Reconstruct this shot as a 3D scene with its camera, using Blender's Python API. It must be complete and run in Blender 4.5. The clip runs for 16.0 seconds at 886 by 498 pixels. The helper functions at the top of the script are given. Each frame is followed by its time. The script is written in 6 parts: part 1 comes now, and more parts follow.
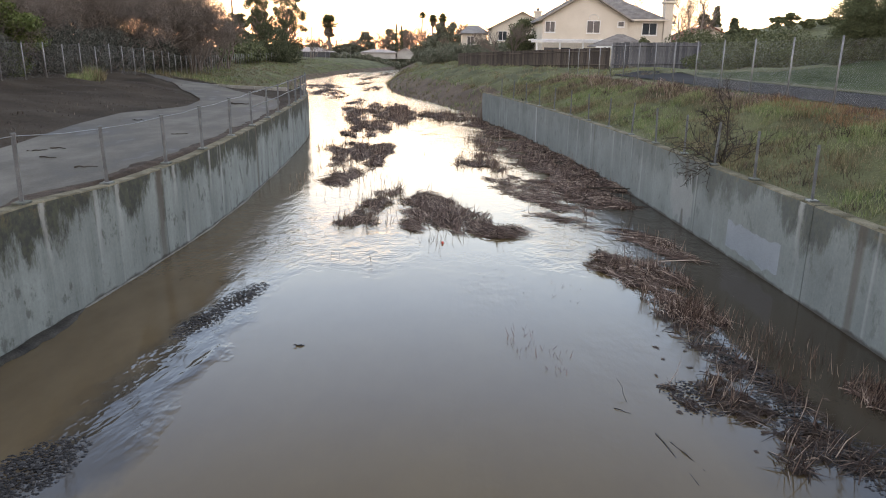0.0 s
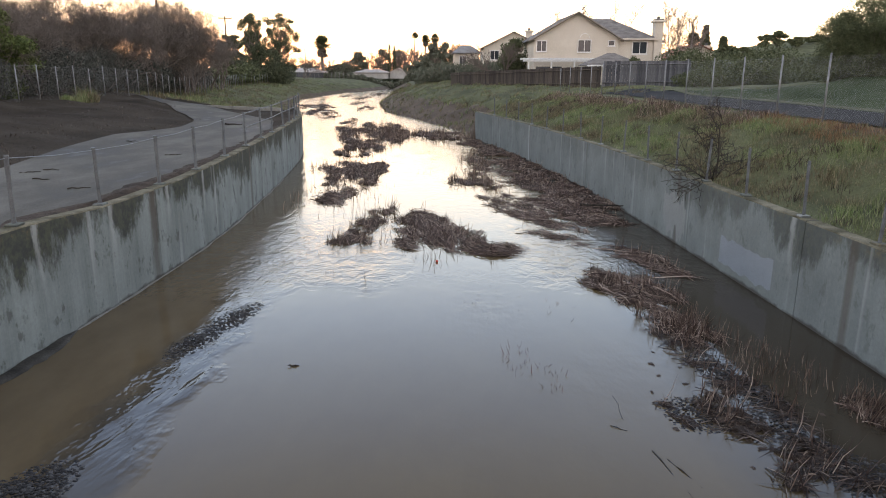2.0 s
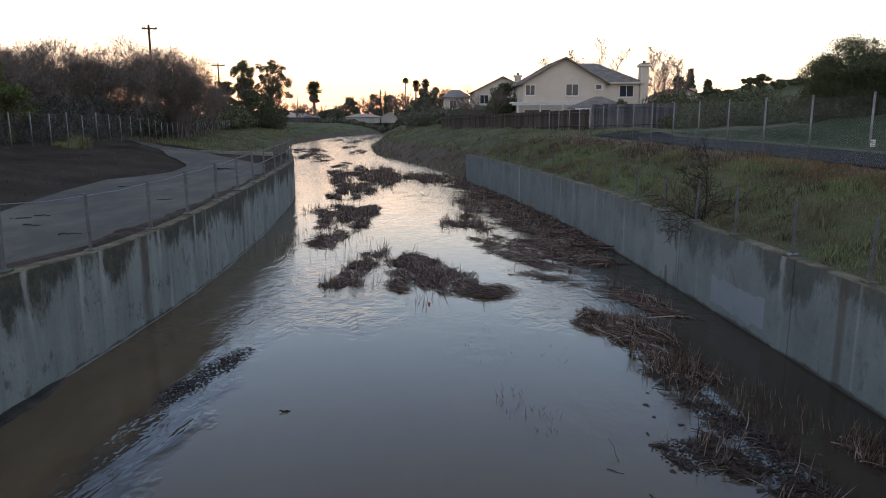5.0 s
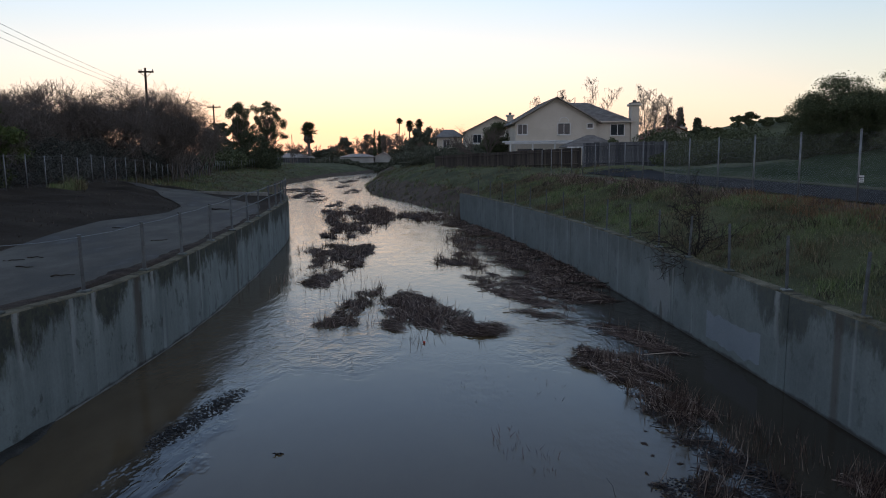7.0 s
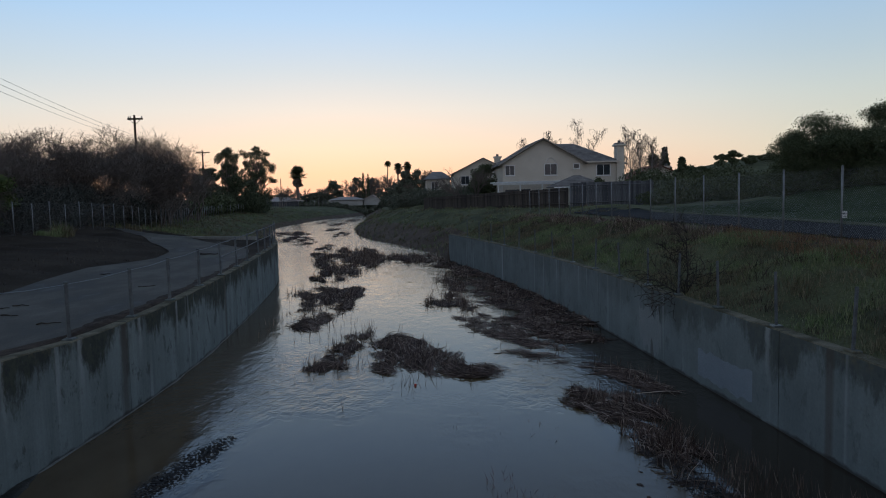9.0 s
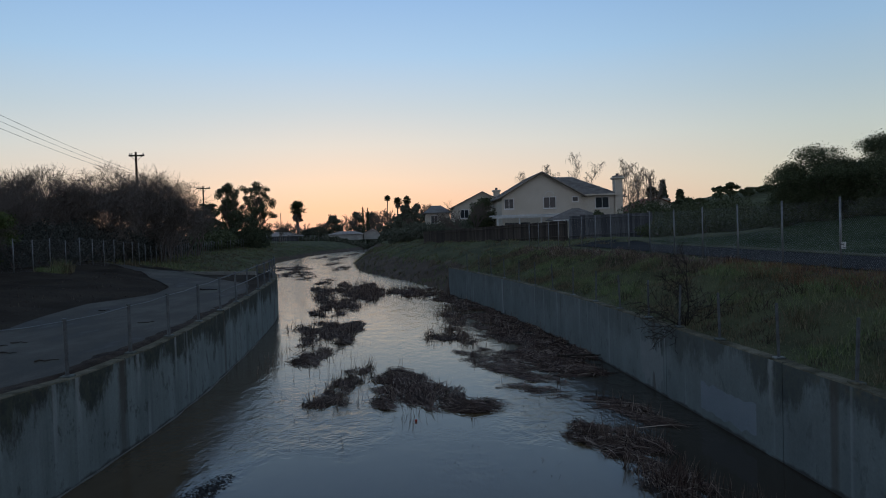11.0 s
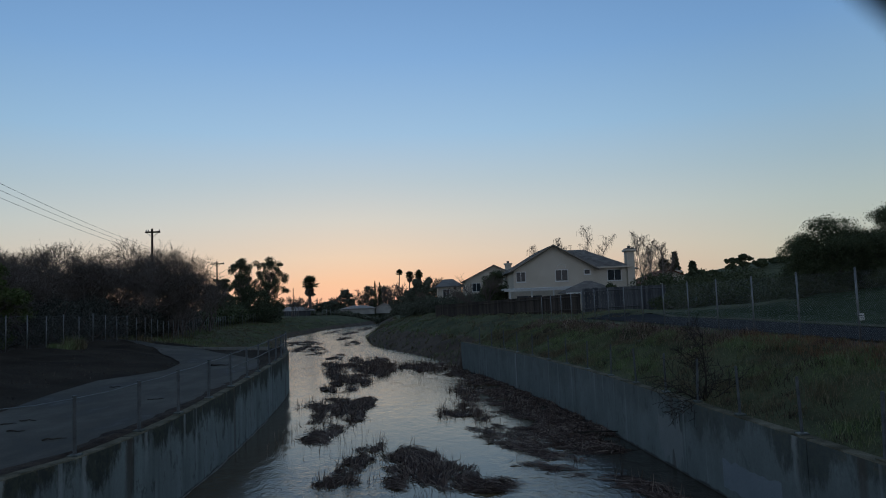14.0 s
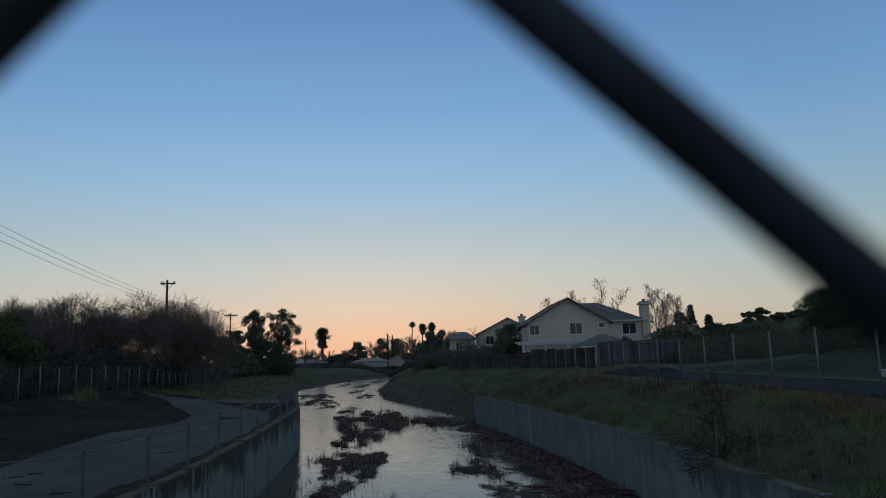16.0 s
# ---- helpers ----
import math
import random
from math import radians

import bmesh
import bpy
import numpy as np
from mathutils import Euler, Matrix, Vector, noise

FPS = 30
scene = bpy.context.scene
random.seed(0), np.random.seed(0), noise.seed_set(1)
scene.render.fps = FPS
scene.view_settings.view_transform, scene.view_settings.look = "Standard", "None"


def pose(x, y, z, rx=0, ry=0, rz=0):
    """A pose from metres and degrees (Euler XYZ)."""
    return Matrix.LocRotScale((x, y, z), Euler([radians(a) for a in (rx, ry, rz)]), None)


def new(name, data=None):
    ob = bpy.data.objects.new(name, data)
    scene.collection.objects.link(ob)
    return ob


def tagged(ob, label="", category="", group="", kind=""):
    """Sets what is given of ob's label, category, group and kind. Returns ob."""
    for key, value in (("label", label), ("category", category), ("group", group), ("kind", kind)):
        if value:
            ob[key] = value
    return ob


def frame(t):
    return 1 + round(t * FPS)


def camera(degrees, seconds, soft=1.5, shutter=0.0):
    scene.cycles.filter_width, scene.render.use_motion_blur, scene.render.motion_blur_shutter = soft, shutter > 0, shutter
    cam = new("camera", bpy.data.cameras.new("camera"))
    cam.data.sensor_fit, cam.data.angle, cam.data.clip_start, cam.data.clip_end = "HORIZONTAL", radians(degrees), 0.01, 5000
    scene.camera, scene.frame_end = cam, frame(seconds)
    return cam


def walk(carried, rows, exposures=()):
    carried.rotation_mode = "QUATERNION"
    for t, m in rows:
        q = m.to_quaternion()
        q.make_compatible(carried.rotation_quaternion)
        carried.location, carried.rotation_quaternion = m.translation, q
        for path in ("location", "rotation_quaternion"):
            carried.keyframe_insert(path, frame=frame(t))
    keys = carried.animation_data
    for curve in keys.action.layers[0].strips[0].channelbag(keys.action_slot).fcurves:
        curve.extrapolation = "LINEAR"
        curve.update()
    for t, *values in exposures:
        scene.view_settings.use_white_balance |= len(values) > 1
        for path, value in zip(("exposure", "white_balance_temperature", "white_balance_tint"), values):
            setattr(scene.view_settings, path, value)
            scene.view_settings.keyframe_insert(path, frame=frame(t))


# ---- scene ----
# ---------------------------------------------------------------- camera
cam = camera(65.1, 16.0, soft=1.0)
cam.data.dof.use_dof, cam.data.dof.focus_distance, cam.data.dof.aperture_fstop = True, 40.0, 12.0
# seconds, yaw, pitch, roll
ROWS = [
    (0.0, 0.00, -15.89, 0.62), (0.5, -0.10, -15.82, 0.49), (1.0, -0.18, -15.56, 0.39), (1.5, -0.33, -15.06, 0.30),
    (2.0, -0.48, -14.38, 0.24), (2.5, -0.55, -13.78, 0.24), (3.0, -0.61, -13.37, 0.23), (3.5, -0.73, -12.93, 0.15),
    (4.0, -0.87, -12.22, 0.12), (6.5, -1.52, -8.71, -0.60), (7.0, -1.63, -7.77, -0.60), (7.5, -1.80, -7.19, -0.87),
    (8.0, -2.00, -6.44, -1.09), (8.5, -2.25, -5.44, -1.23), (9.0, -2.55, -4.38, -1.40), (11.5, -2.52, -0.65, -1.97),
    (12.0, -2.29, 0.54, -2.13), (12.5, -2.29, 1.50, -2.12), (13.0, -2.07, 2.51, -2.06), (13.5, -1.77, 3.56, -1.97),
    (14.0, -1.87, 4.49, -2.18), (14.5, -1.82, 5.56, -2.01), (15.0, -1.73, 6.73, -2.09), (15.3, -1.60, 7.42, -2.18), (15.5, -1.49, 7.86, -2.23), (15.7, -1.28, 8.26, -2.11),
    (16.0, -0.92, 8.84, -1.89),
]
EYE = 4.95


def eye_at(t):
    """The eye draws back a little from the fence opening and, at the end, rises towards its upper right side."""
    k = float(np.interp(t, [0, 14.1, 14.5, 15, 15.3, 15.5, 15.7, 16], [-0.0095, -0.0095, -0.0103, -0.0112, -0.0111, -0.010, -0.0059, 0]))
    return 0.64 * k, -0.042 * t / 16, EYE + 0.006 + 0.026 * t / 16 + 0.77 * k


EXPOSURES = [(0.0, 2.64, 8500, 16), (2.0, 2.4, 8300, 16), (4.2, 1.78, 7500, 15), (7.0, 0.68, 6500, 11), (9.0, 0.3, 6200, 8), (11.5, 0.07, 6000, 5), (13.0, -0.05, 5900, 3), (16.0, -0.2, 5700, 0)]
walk(cam, [(t, pose(*eye_at(t), 90 + pitch, 0, yaw) @ pose(0, 0, 0, 0, 0, roll)) for t, yaw, pitch, roll in ROWS], EXPOSURES)

# ---------------------------------------------------------------- sky
world = bpy.data.worlds.new("dusk_sky")
scene.world = world
world.use_nodes = True
wn = world.node_tree.nodes
sky = wn.new("ShaderNodeTexSky")
sky.sky_type = "NISHITA"
sky.sun_disc = False
sky.sun_elevation = radians(1.5)
sky.sun_rotation = radians(-6)
sky.altitude = 50
sky.air_density = 1.0
sky.dust_density = 1.0
sky.ozone_density = 1.5

wl = world.node_tree.links
sky_dir = wn.new("ShaderNodeTexCoord")
sky_sep = wn.new("ShaderNodeSeparateXYZ")
wl.new(sky_dir.outputs["Generated"], sky_sep.inputs[0])


def sky_ramp(stops):
    """Colour of the dusk sky by the sine of the height over the horizon."""
    r = wn.new("ShaderNodeValToRGB")
    e = r.color_ramp.elements
    while len(e) < len(stops):
        e.new(0.5)
    for k, (el, c) in enumerate(stops):
        e[k].position = math.sin(radians(el))
        e[k].color = (*c, 1)
    wl.new(sky_sep.outputs["Z"], r.inputs[0])
    return r.outputs[0]


west = sky_ramp([(0, (0.77, 0.44, 0.33)), (2, (0.81, 0.51, 0.36)), (4, (0.78, 0.59, 0.455)), (7, (0.67, 0.62, 0.56)), (10, (0.53, 0.58, 0.61)), (14, (0.39, 0.54, 0.71)), (20, (0.275, 0.435, 0.69)), (28, (0.19, 0.32, 0.57)), (42, (0.125, 0.17, 0.255)), (90, (0.12, 0.15, 0.21))])
side = sky_ramp([(0, (0.60, 0.49, 0.36)), (3, (0.60, 0.54, 0.42)), (7, (0.49, 0.515, 0.48)), (10, (0.395, 0.475, 0.525)), (14, (0.305, 0.435, 0.585)), (20, (0.215, 0.35, 0.575)), (28, (0.15, 0.262, 0.485)), (42, (0.11, 0.155, 0.24)), (90, (0.12, 0.15, 0.21))])
east = sky_ramp([(0, (0.34, 0.30, 0.32)), (5, (0.38, 0.35, 0.37)), (14, (0.32, 0.35, 0.42)), (28, (0.22, 0.27, 0.36)), (90, (0.12, 0.15, 0.21))])
toward = wn.new("ShaderNodeVectorMath")
toward.operation = "DOT_PRODUCT"
toward.inputs[1].default_value = (math.sin(radians(-7)), math.cos(radians(-7)), 0)
wl.new(sky_dir.outputs["Generated"], toward.inputs[0])


def sky_blend(low, high, a, b):
    """From the colour a away from the afterglow to the colour b towards it."""
    spread = wn.new("ShaderNodeMapRange")
    spread.interpolation_type = "SMOOTHSTEP"
    spread.inputs["From Min"].default_value, spread.inputs["From Max"].default_value = low, high
    wl.new(toward.outputs["Value"], spread.inputs["Value"])
    m = wn.new("ShaderNodeMix")
    m.data_type = "RGBA"
    wl.new(spread.outputs[0], m.inputs[0])
    wl.new(a, m.inputs[6])
    wl.new(b, m.inputs[7])
    return m.outputs[2]


dusk = sky_blend(0.74, 1.0, sky_blend(-0.3, 0.7, east, side), west)
whole = wn.new("ShaderNodeMix")
whole.data_type = "RGBA"
whole.inputs[0].default_value = 0.012
wl.new(dusk, whole.inputs[6])
wl.new(sky.outputs[0], whole.inputs[7])
wl.new(whole.outputs[2], wn["Background"].inputs["Color"])
wn["Background"].inputs["Strength"].default_value = 1.0


# ---------------------------------------------------------------- materials
def material(name, rough=0.8, metal=0.0, spec=0.5):
    m = bpy.data.materials.new(name)
    m.use_nodes = True
    b = m.node_tree.nodes["Principled BSDF"]
    b.inputs["Roughness"].default_value = rough
    b.inputs["Metallic"].default_value = metal
    b.inputs["Specular IOR Level"].default_value = spec
    return m, m.node_tree.nodes, m.node_tree.links, b


def node(nodes, kind, **values):
    n = nodes.new(kind)
    for key, value in values.items():
        n.inputs[key].default_value = value
    return n


def coords(nodes, links, scale=(1, 1, 1)):
    tc = nodes.new("ShaderNodeTexCoord")
    mp = nodes.new("ShaderNodeMapping")
    mp.inputs["Scale"].default_value = scale
    links.new(tc.outputs["Object"], mp.inputs["Vector"])
    return mp.outputs[0]


def ramp(nodes, links, source, stops):
    r = nodes.new("ShaderNodeValToRGB")
    e = r.color_ramp.elements
    while len(e) < len(stops):
        e.new(0.5)
    for k, (p, c) in enumerate(stops):
        e[k].position = p
        e[k].color = (*c, 1)
    links.new(source, r.inputs[0])
    return r.outputs[0]


def noise_tex(nodes, links, vec, scale, detail=4.0, rough=0.55):
    n = node(nodes, "ShaderNodeTexNoise", Scale=scale, Detail=detail, Roughness=rough)
    links.new(vec, n.inputs["Vector"])
    return n.outputs["Fac"]


def mix(nodes, links, fac, a, b, blend="MIX"):
    n = nodes.new("ShaderNodeMix")
    n.data_type = "RGBA"
    n.blend_type = blend
    if isinstance(fac, float):
        n.inputs[0].default_value = fac
    else:
        links.new(fac, n.inputs[0])
    for sock, v in ((n.inputs[6], a), (n.inputs[7], b)):
        if isinstance(v, tuple):
            sock.default_value = (*v, 1)
        else:
            links.new(v, sock)
    return n.outputs[2]


def bump(nodes, links, b, height, strength=0.3, distance=0.02):
    n = node(nodes, "ShaderNodeBump", Strength=strength, Distance=distance)
    links.new(height, n.inputs["Height"])
    links.new(n.outputs[0], b.inputs["Normal"])


def mottled(name, dark, light, scale=3.0, fine=40.0, rough=0.85, relief=0.3, distance=0.02, stretch=(1, 1, 1), metal=0.0, spec=0.12):
    """A surface with blotches at one scale and grain at another."""
    m, n, l, b = material(name, rough, metal, spec)
    v = coords(n, l, stretch)
    big, small = noise_tex(n, l, v, scale), noise_tex(n, l, v, fine, 6)
    c = ramp(n, l, big, [(0.3, dark), (0.7, light)])
    g = ramp(n, l, small, [(0.3, (0.7, 0.7, 0.7)), (0.7, (1.15, 1.15, 1.15))])
    l.new(mix(n, l, 1.0, c, g, "MULTIPLY"), b.inputs["Base Color"])
    bump(n, l, b, small, relief, distance)
    return m


def island_varied(name, stops, rough=0.85, spec=0.15, patches=None):
    """Stems, blades and leaves: each takes its own tone; patches are the tones that take over here and there."""
    m, n, l, b = material(name, rough, 0.0, spec)
    g = n.new("ShaderNodeNewGeometry")
    c = ramp(n, l, g.outputs["Random Per Island"], stops)
    if patches:
        where = ramp(n, l, noise_tex(n, l, coords(n, l), 0.3, 5, 0.65), [(0.42, (0, 0, 0)), (0.54, (1, 1, 1))])
        c = mix(n, l, where, c, ramp(n, l, g.outputs["Random Per Island"], patches))
    l.new(c, b.inputs["Base Color"])
    return m


def scaled(c, k):
    return tuple(k * x for x in c)


def math_node(nodes, links, op, a, b):
    n = nodes.new("ShaderNodeMath")
    n.operation = op
    for sock, v in zip(n.inputs, (a, b)):
        if isinstance(v, (int, float)):
            sock.default_value = v
        else:
            links.new(v, sock)
    return n.outputs[0]


def span(nodes, links, value, a, b, lo=0.0, hi=1.0):
    n = node(nodes, "ShaderNodeMapRange", **{"From Min": a, "From Max": b, "To Min": lo, "To Max": hi})
    links.new(value, n.inputs["Value"])
    return n.outputs[0]


def concrete(name, base, top_z, moss=1.0, blotch=1.0, drips=(), seeps=(), clean_from=None):
    """Cast concrete: cloudy grey, moss and black growth hanging from the crest, lichen on the edge, pale lime runs, a wet foot."""
    m, n, l, b = material(name, 0.9, 0.0, 0.15)
    v = coords(n, l)
    tc = n.new("ShaderNodeTexCoord")
    sep = n.new("ShaderNodeSeparateXYZ")
    l.new(tc.outputs["Object"], sep.inputs[0])
    z = sep.outputs["Z"]
    banding = 0.45 if clean_from else 1.0
    c = ramp(n, l, noise_tex(n, l, v, 0.7, 6, 0.62), [(0.3, scaled(base, 0.84)), (0.7, scaled(base, 1.12))])
    bands = ramp(n, l, noise_tex(n, l, coords(n, l, (1.0, 1.0, 0.05)), 1.6, 6, 0.68), [(0.32, scaled((1, 1.005, 1.01), 1 - 0.26 * banding)), (0.5, (0.98, 0.98, 0.98)), (0.68, scaled((1, 1, 1), 1 + 0.14 * banding))])
    c = mix(n, l, 1.0, c, bands, "MULTIPLY")
    fine = ramp(n, l, noise_tex(n, l, v, 14.0, 8, 0.75), [(0.3, (0.86, 0.86, 0.86)), (0.7, (1.08, 1.08, 1.08))])
    c = mix(n, l, 1.0, c, fine, "MULTIPLY")
    # growth hanging from the crest: thick on the edge, ragged fingers below it
    low = span(n, l, z, top_z - 1.7, top_z - 0.02, -0.30, 0.36)
    fingers = noise_tex(n, l, coords(n, l, (1.0, 1.0, 0.4)), 2.3, 10, 0.76)
    reach = noise_tex(n, l, coords(n, l, (1.0, 1.0, 0.1)), 0.55, 3)
    depth = math_node(n, l, "ADD", math_node(n, l, "ADD", fingers, low), span(n, l, reach, 0.36, 0.64, -0.16, 0.14))
    growth = span(n, l, depth, 0.57, 0.72)
    green = mix(n, l, span(n, l, noise_tex(n, l, v, 6.0, 6, 0.7), 0.42, 0.6), (0.03, 0.031, 0.027), (0.054, 0.057, 0.037))
    if clean_from:
        growth = math_node(n, l, "MULTIPLY", growth, span(n, l, sep.outputs["Y"], clean_from, clean_from - 11, 0.3, 1.0))
    c = mix(n, l, math_node(n, l, "MULTIPLY", growth, 0.88 * moss), c, green)
    # separate black mould blotches lower down
    sp = span(n, l, noise_tex(n, l, coords(n, l, (1.0, 1.0, 0.6)), 2.7, 8, 0.7), 0.56, 0.63, 0.0, 0.6 * blotch)
    c = mix(n, l, sp, c, (0.055, 0.056, 0.05))
    # pale lime runs, narrow and long
    lime = span(n, l, noise_tex(n, l, coords(n, l, (1.0, 1.0, 0.035)), 2.4, 2), 0.62, 0.74, 0.0, 0.5)
    c = mix(n, l, lime, c, (0.44, 0.455, 0.45))
    # one or two rusty dark runs from the weep holes
    rust = span(n, l, noise_tex(n, l, coords(n, l, (1.0, 1.0, 0.015)), 1.05, 1), 0.68, 0.73, 0.0, 0.6)
    c = mix(n, l, rust, c, (0.09, 0.075, 0.06))
    # white drips below the post feet and brown seeps at the joints, each at its place along the wall
    for places, width, tone, foot, strength in ((drips, 0.11, (0.4, 0.415, 0.4), top_z - 1.4, 0.6), (seeps, 0.26, (0.07, 0.056, 0.044), -3.0, 0.9)):
        for at in places:
            off = math_node(n, l, "ABSOLUTE", math_node(n, l, "ADD", math_node(n, l, "SUBTRACT", sep.outputs["Y"], at), math_node(n, l, "MULTIPLY", math_node(n, l, "SUBTRACT", fingers, 0.5), 0.5)), 0.0)
            run = math_node(n, l, "MULTIPLY", span(n, l, off, 0.3 * width, width, strength, 0.0), span(n, l, z, foot, top_z))
            c = mix(n, l, run, c, tone)
    # yellow and orange lichen right under the crest
    edge = math_node(n, l, "MULTIPLY", span(n, l, z, top_z - 0.24, top_z - 0.03), span(n, l, noise_tex(n, l, v, 3.5, 8, 0.72), 0.52, 0.66, 0.0, 0.5))
    tint = mix(n, l, span(n, l, noise_tex(n, l, v, 1.1, 3), 0.45, 0.62), (0.15, 0.135, 0.075), (0.2, 0.135, 0.055))
    c = mix(n, l, edge, c, tint)
    # wet foot at the waterline
    line = math_node(n, l, "ADD", z, math_node(n, l, "MULTIPLY", noise_tex(n, l, v, 1.3, 6, 0.65), -0.3))
    c = mix(n, l, span(n, l, line, -0.13, -0.07, 0.85, 0.0), c, (0.05, 0.045, 0.04))
    l.new(c, b.inputs["Base Color"])
    bump(n, l, b, noise_tex(n, l, v, 30.0, 6), 0.25, 0.01)
    return m


WALL_L = concrete("stained_concrete", (0.208, 0.236, 0.228), 2.25, 1.0, 1.0, (9.3, 12.0, 14.5, 17.2, 19.7), (16.35,))
WALL_R = concrete("weathered_concrete", (0.186, 0.21, 0.203), 2.06, 0.72, 0.5, (14.0,), (), 25.0)
MOSS = mottled("mossy_concrete", (0.055, 0.05, 0.03), (0.2, 0.18, 0.13), 2.2, 30, 0.95, 0.6)
GRASS_SOIL = mottled("grassy_soil", (0.05, 0.056, 0.03), (0.13, 0.135, 0.07), 0.5, 14, 0.95, 0.7, 0.05)
LAWN = mottled("dark_lawn", (0.026, 0.04, 0.018), (0.056, 0.073, 0.036), 0.25, 9, 0.95, 0.6, 0.04, spec=0.06)
DEAD_SOIL = mottled("dead_grass_soil", (0.07, 0.054, 0.042), (0.145, 0.11, 0.083), 0.6, 12, 0.95, 0.7, 0.05)
DARK_SOIL = mottled("dark_wet_soil", (0.026, 0.021, 0.016), (0.06, 0.049, 0.038), 0.35, 12, 0.95, 0.6, 0.04, spec=0.04)
LITTER = mottled("brown_leaf_litter", (0.028, 0.021, 0.016), (0.075, 0.055, 0.042), 3.0, 30, 0.95, 0.8, 0.03)
MUD = mottled("mud", (0.10, 0.08, 0.055), (0.15, 0.12, 0.08), 1.0, 20, 0.6, 0.4)


def damp_paving():
    """Old paving with drying patches: the damp parts are darker and shine a little."""
    m, n, l, b = material("damp_path_paving", 0.8, 0.0, 0.14)
    v = coords(n, l)
    wet = noise_tex(n, l, coords(n, l, (1.0, 0.45, 1.0)), 0.55, 6, 0.6)
    c = ramp(n, l, wet, [(0.4, (0.05, 0.046, 0.04)), (0.5, (0.088, 0.083, 0.072)), (0.66, (0.128, 0.121, 0.106))])
    g = ramp(n, l, noise_tex(n, l, v, 22.0, 8, 0.7), [(0.3, (0.72, 0.72, 0.72)), (0.7, (1.12, 1.12, 1.12))])
    l.new(mix(n, l, 1.0, c, g, "MULTIPLY"), b.inputs["Base Color"])
    r = ramp(n, l, wet, [(0.36, (0.6, 0.6, 0.6)), (0.5, (0.92, 0.92, 0.92))])
    l.new(r, b.inputs["Roughness"])
    bump(n, l, b, noise_tex(n, l, v, 40.0, 6), 0.2, 0.008)
    return m


PATH = damp_paving()
VERGE_STONE = mottled("damp_footing_concrete", (0.11, 0.11, 0.1), (0.19, 0.19, 0.175), 2.5, 30, 0.7, 0.3)
WET_SILT = mottled("wet_silt", (0.02, 0.019, 0.017), (0.05, 0.047, 0.041), 3, 25, 0.6, 0.6, 0.02)
KERB = mottled("pale_kerb_concrete", (0.24, 0.235, 0.21), (0.34, 0.33, 0.30), 1.5, 30, 0.9, 0.3)
PALE_ROOF = mottled("pale_shingle_roof", (0.30, 0.28, 0.26), (0.42, 0.39, 0.36), 0.8, 12, 0.9, 0.3)
DULL_WHITE = mottled("weathered_white_siding", (0.38, 0.37, 0.35), (0.50, 0.49, 0.46), 0.8, 12, 0.85, 0.2)
ASPHALT = mottled("asphalt", (0.022, 0.023, 0.025), (0.04, 0.041, 0.044), 0.5, 60, 0.97, 0.3, 0.01, spec=0.04)
VERGE = mottled("pale_verge", (0.06, 0.064, 0.034), (0.10, 0.1, 0.056), 1.0, 20, 0.9, 0.4)
GALV = mottled("galvanised_steel", (0.2, 0.206, 0.212), (0.31, 0.316, 0.322), 4, 60, 0.55, 0.1, 0.003, metal=0.6)
DULL_POST = mottled("dull_steel_post", (0.10, 0.106, 0.11), (0.168, 0.178, 0.184), 5, 60, 0.65, 0.2, 0.003, metal=0.2)
WIRE = mottled("dark_wire", (0.035, 0.042, 0.055), (0.075, 0.085, 0.1), 8, 80, 0.6, 0.1, 0.001, metal=0.5)
STUCCO = mottled("cream_stucco", (0.60, 0.54, 0.45), (0.68, 0.62, 0.53), 0.6, 60, 0.9, 0.15, 0.005)
TRIM = mottled("white_trim_paint", (0.72, 0.72, 0.70), (0.82, 0.82, 0.80), 2, 50, 0.6, 0.1, 0.003)
TAN_TRIM = mottled("tan_trim_paint", (0.2, 0.17, 0.14), (0.27, 0.235, 0.195), 2, 50, 0.7, 0.1, 0.003)
TILE = mottled("grey_roof_tile", (0.17, 0.16, 0.152), (0.28, 0.265, 0.25), 1.5, 25, 0.85, 0.3)
RED_TILE = mottled("red_roof_tile", (0.16, 0.07, 0.05), (0.25, 0.11, 0.075), 1.5, 25, 0.85, 0.3)


def board_wood(name, dark, light):
    """Weathered boards: each one takes its own tone."""
    m = mottled(name, dark, light, 2, 30, 0.9, 0.4, 0.01, (4, 4, 0.5))
    n, l = m.node_tree.nodes, m.node_tree.links
    b = n["Principled BSDF"]
    grain = b.inputs["Base Color"].links[0].from_socket
    own = ramp(n, l, n.new("ShaderNodeObjectInfo").outputs["Random"], [(0.0, (0.62, 0.62, 0.64)), (1.0, (1.3, 1.28, 1.25))])
    l.new(mix(n, l, 1.0, grain, own, "MULTIPLY"), b.inputs["Base Color"])
    return m


WOOD_DARK = board_wood("dark_fence_wood", (0.06, 0.05, 0.043), (0.11, 0.094, 0.082))
WOOD_GREY = board_wood("grey_fence_wood", (0.085, 0.09, 0.1), (0.16, 0.165, 0.175))
POLE_WOOD = mottled("pole_wood", (0.06, 0.045, 0.035), (0.11, 0.085, 0.065), 2, 30, 0.9, 0.4, 0.01, (4, 4, 0.4))
BARK = mottled("bark", (0.12, 0.1, 0.088), (0.235, 0.2, 0.175), 3, 25, 0.95, 0.6, 0.02, (3, 3, 0.6))
SHRUB_BARK = mottled("dark_shrub_bark", (0.03, 0.026, 0.022), (0.075, 0.064, 0.054), 3, 25, 0.95, 0.5, 0.01)
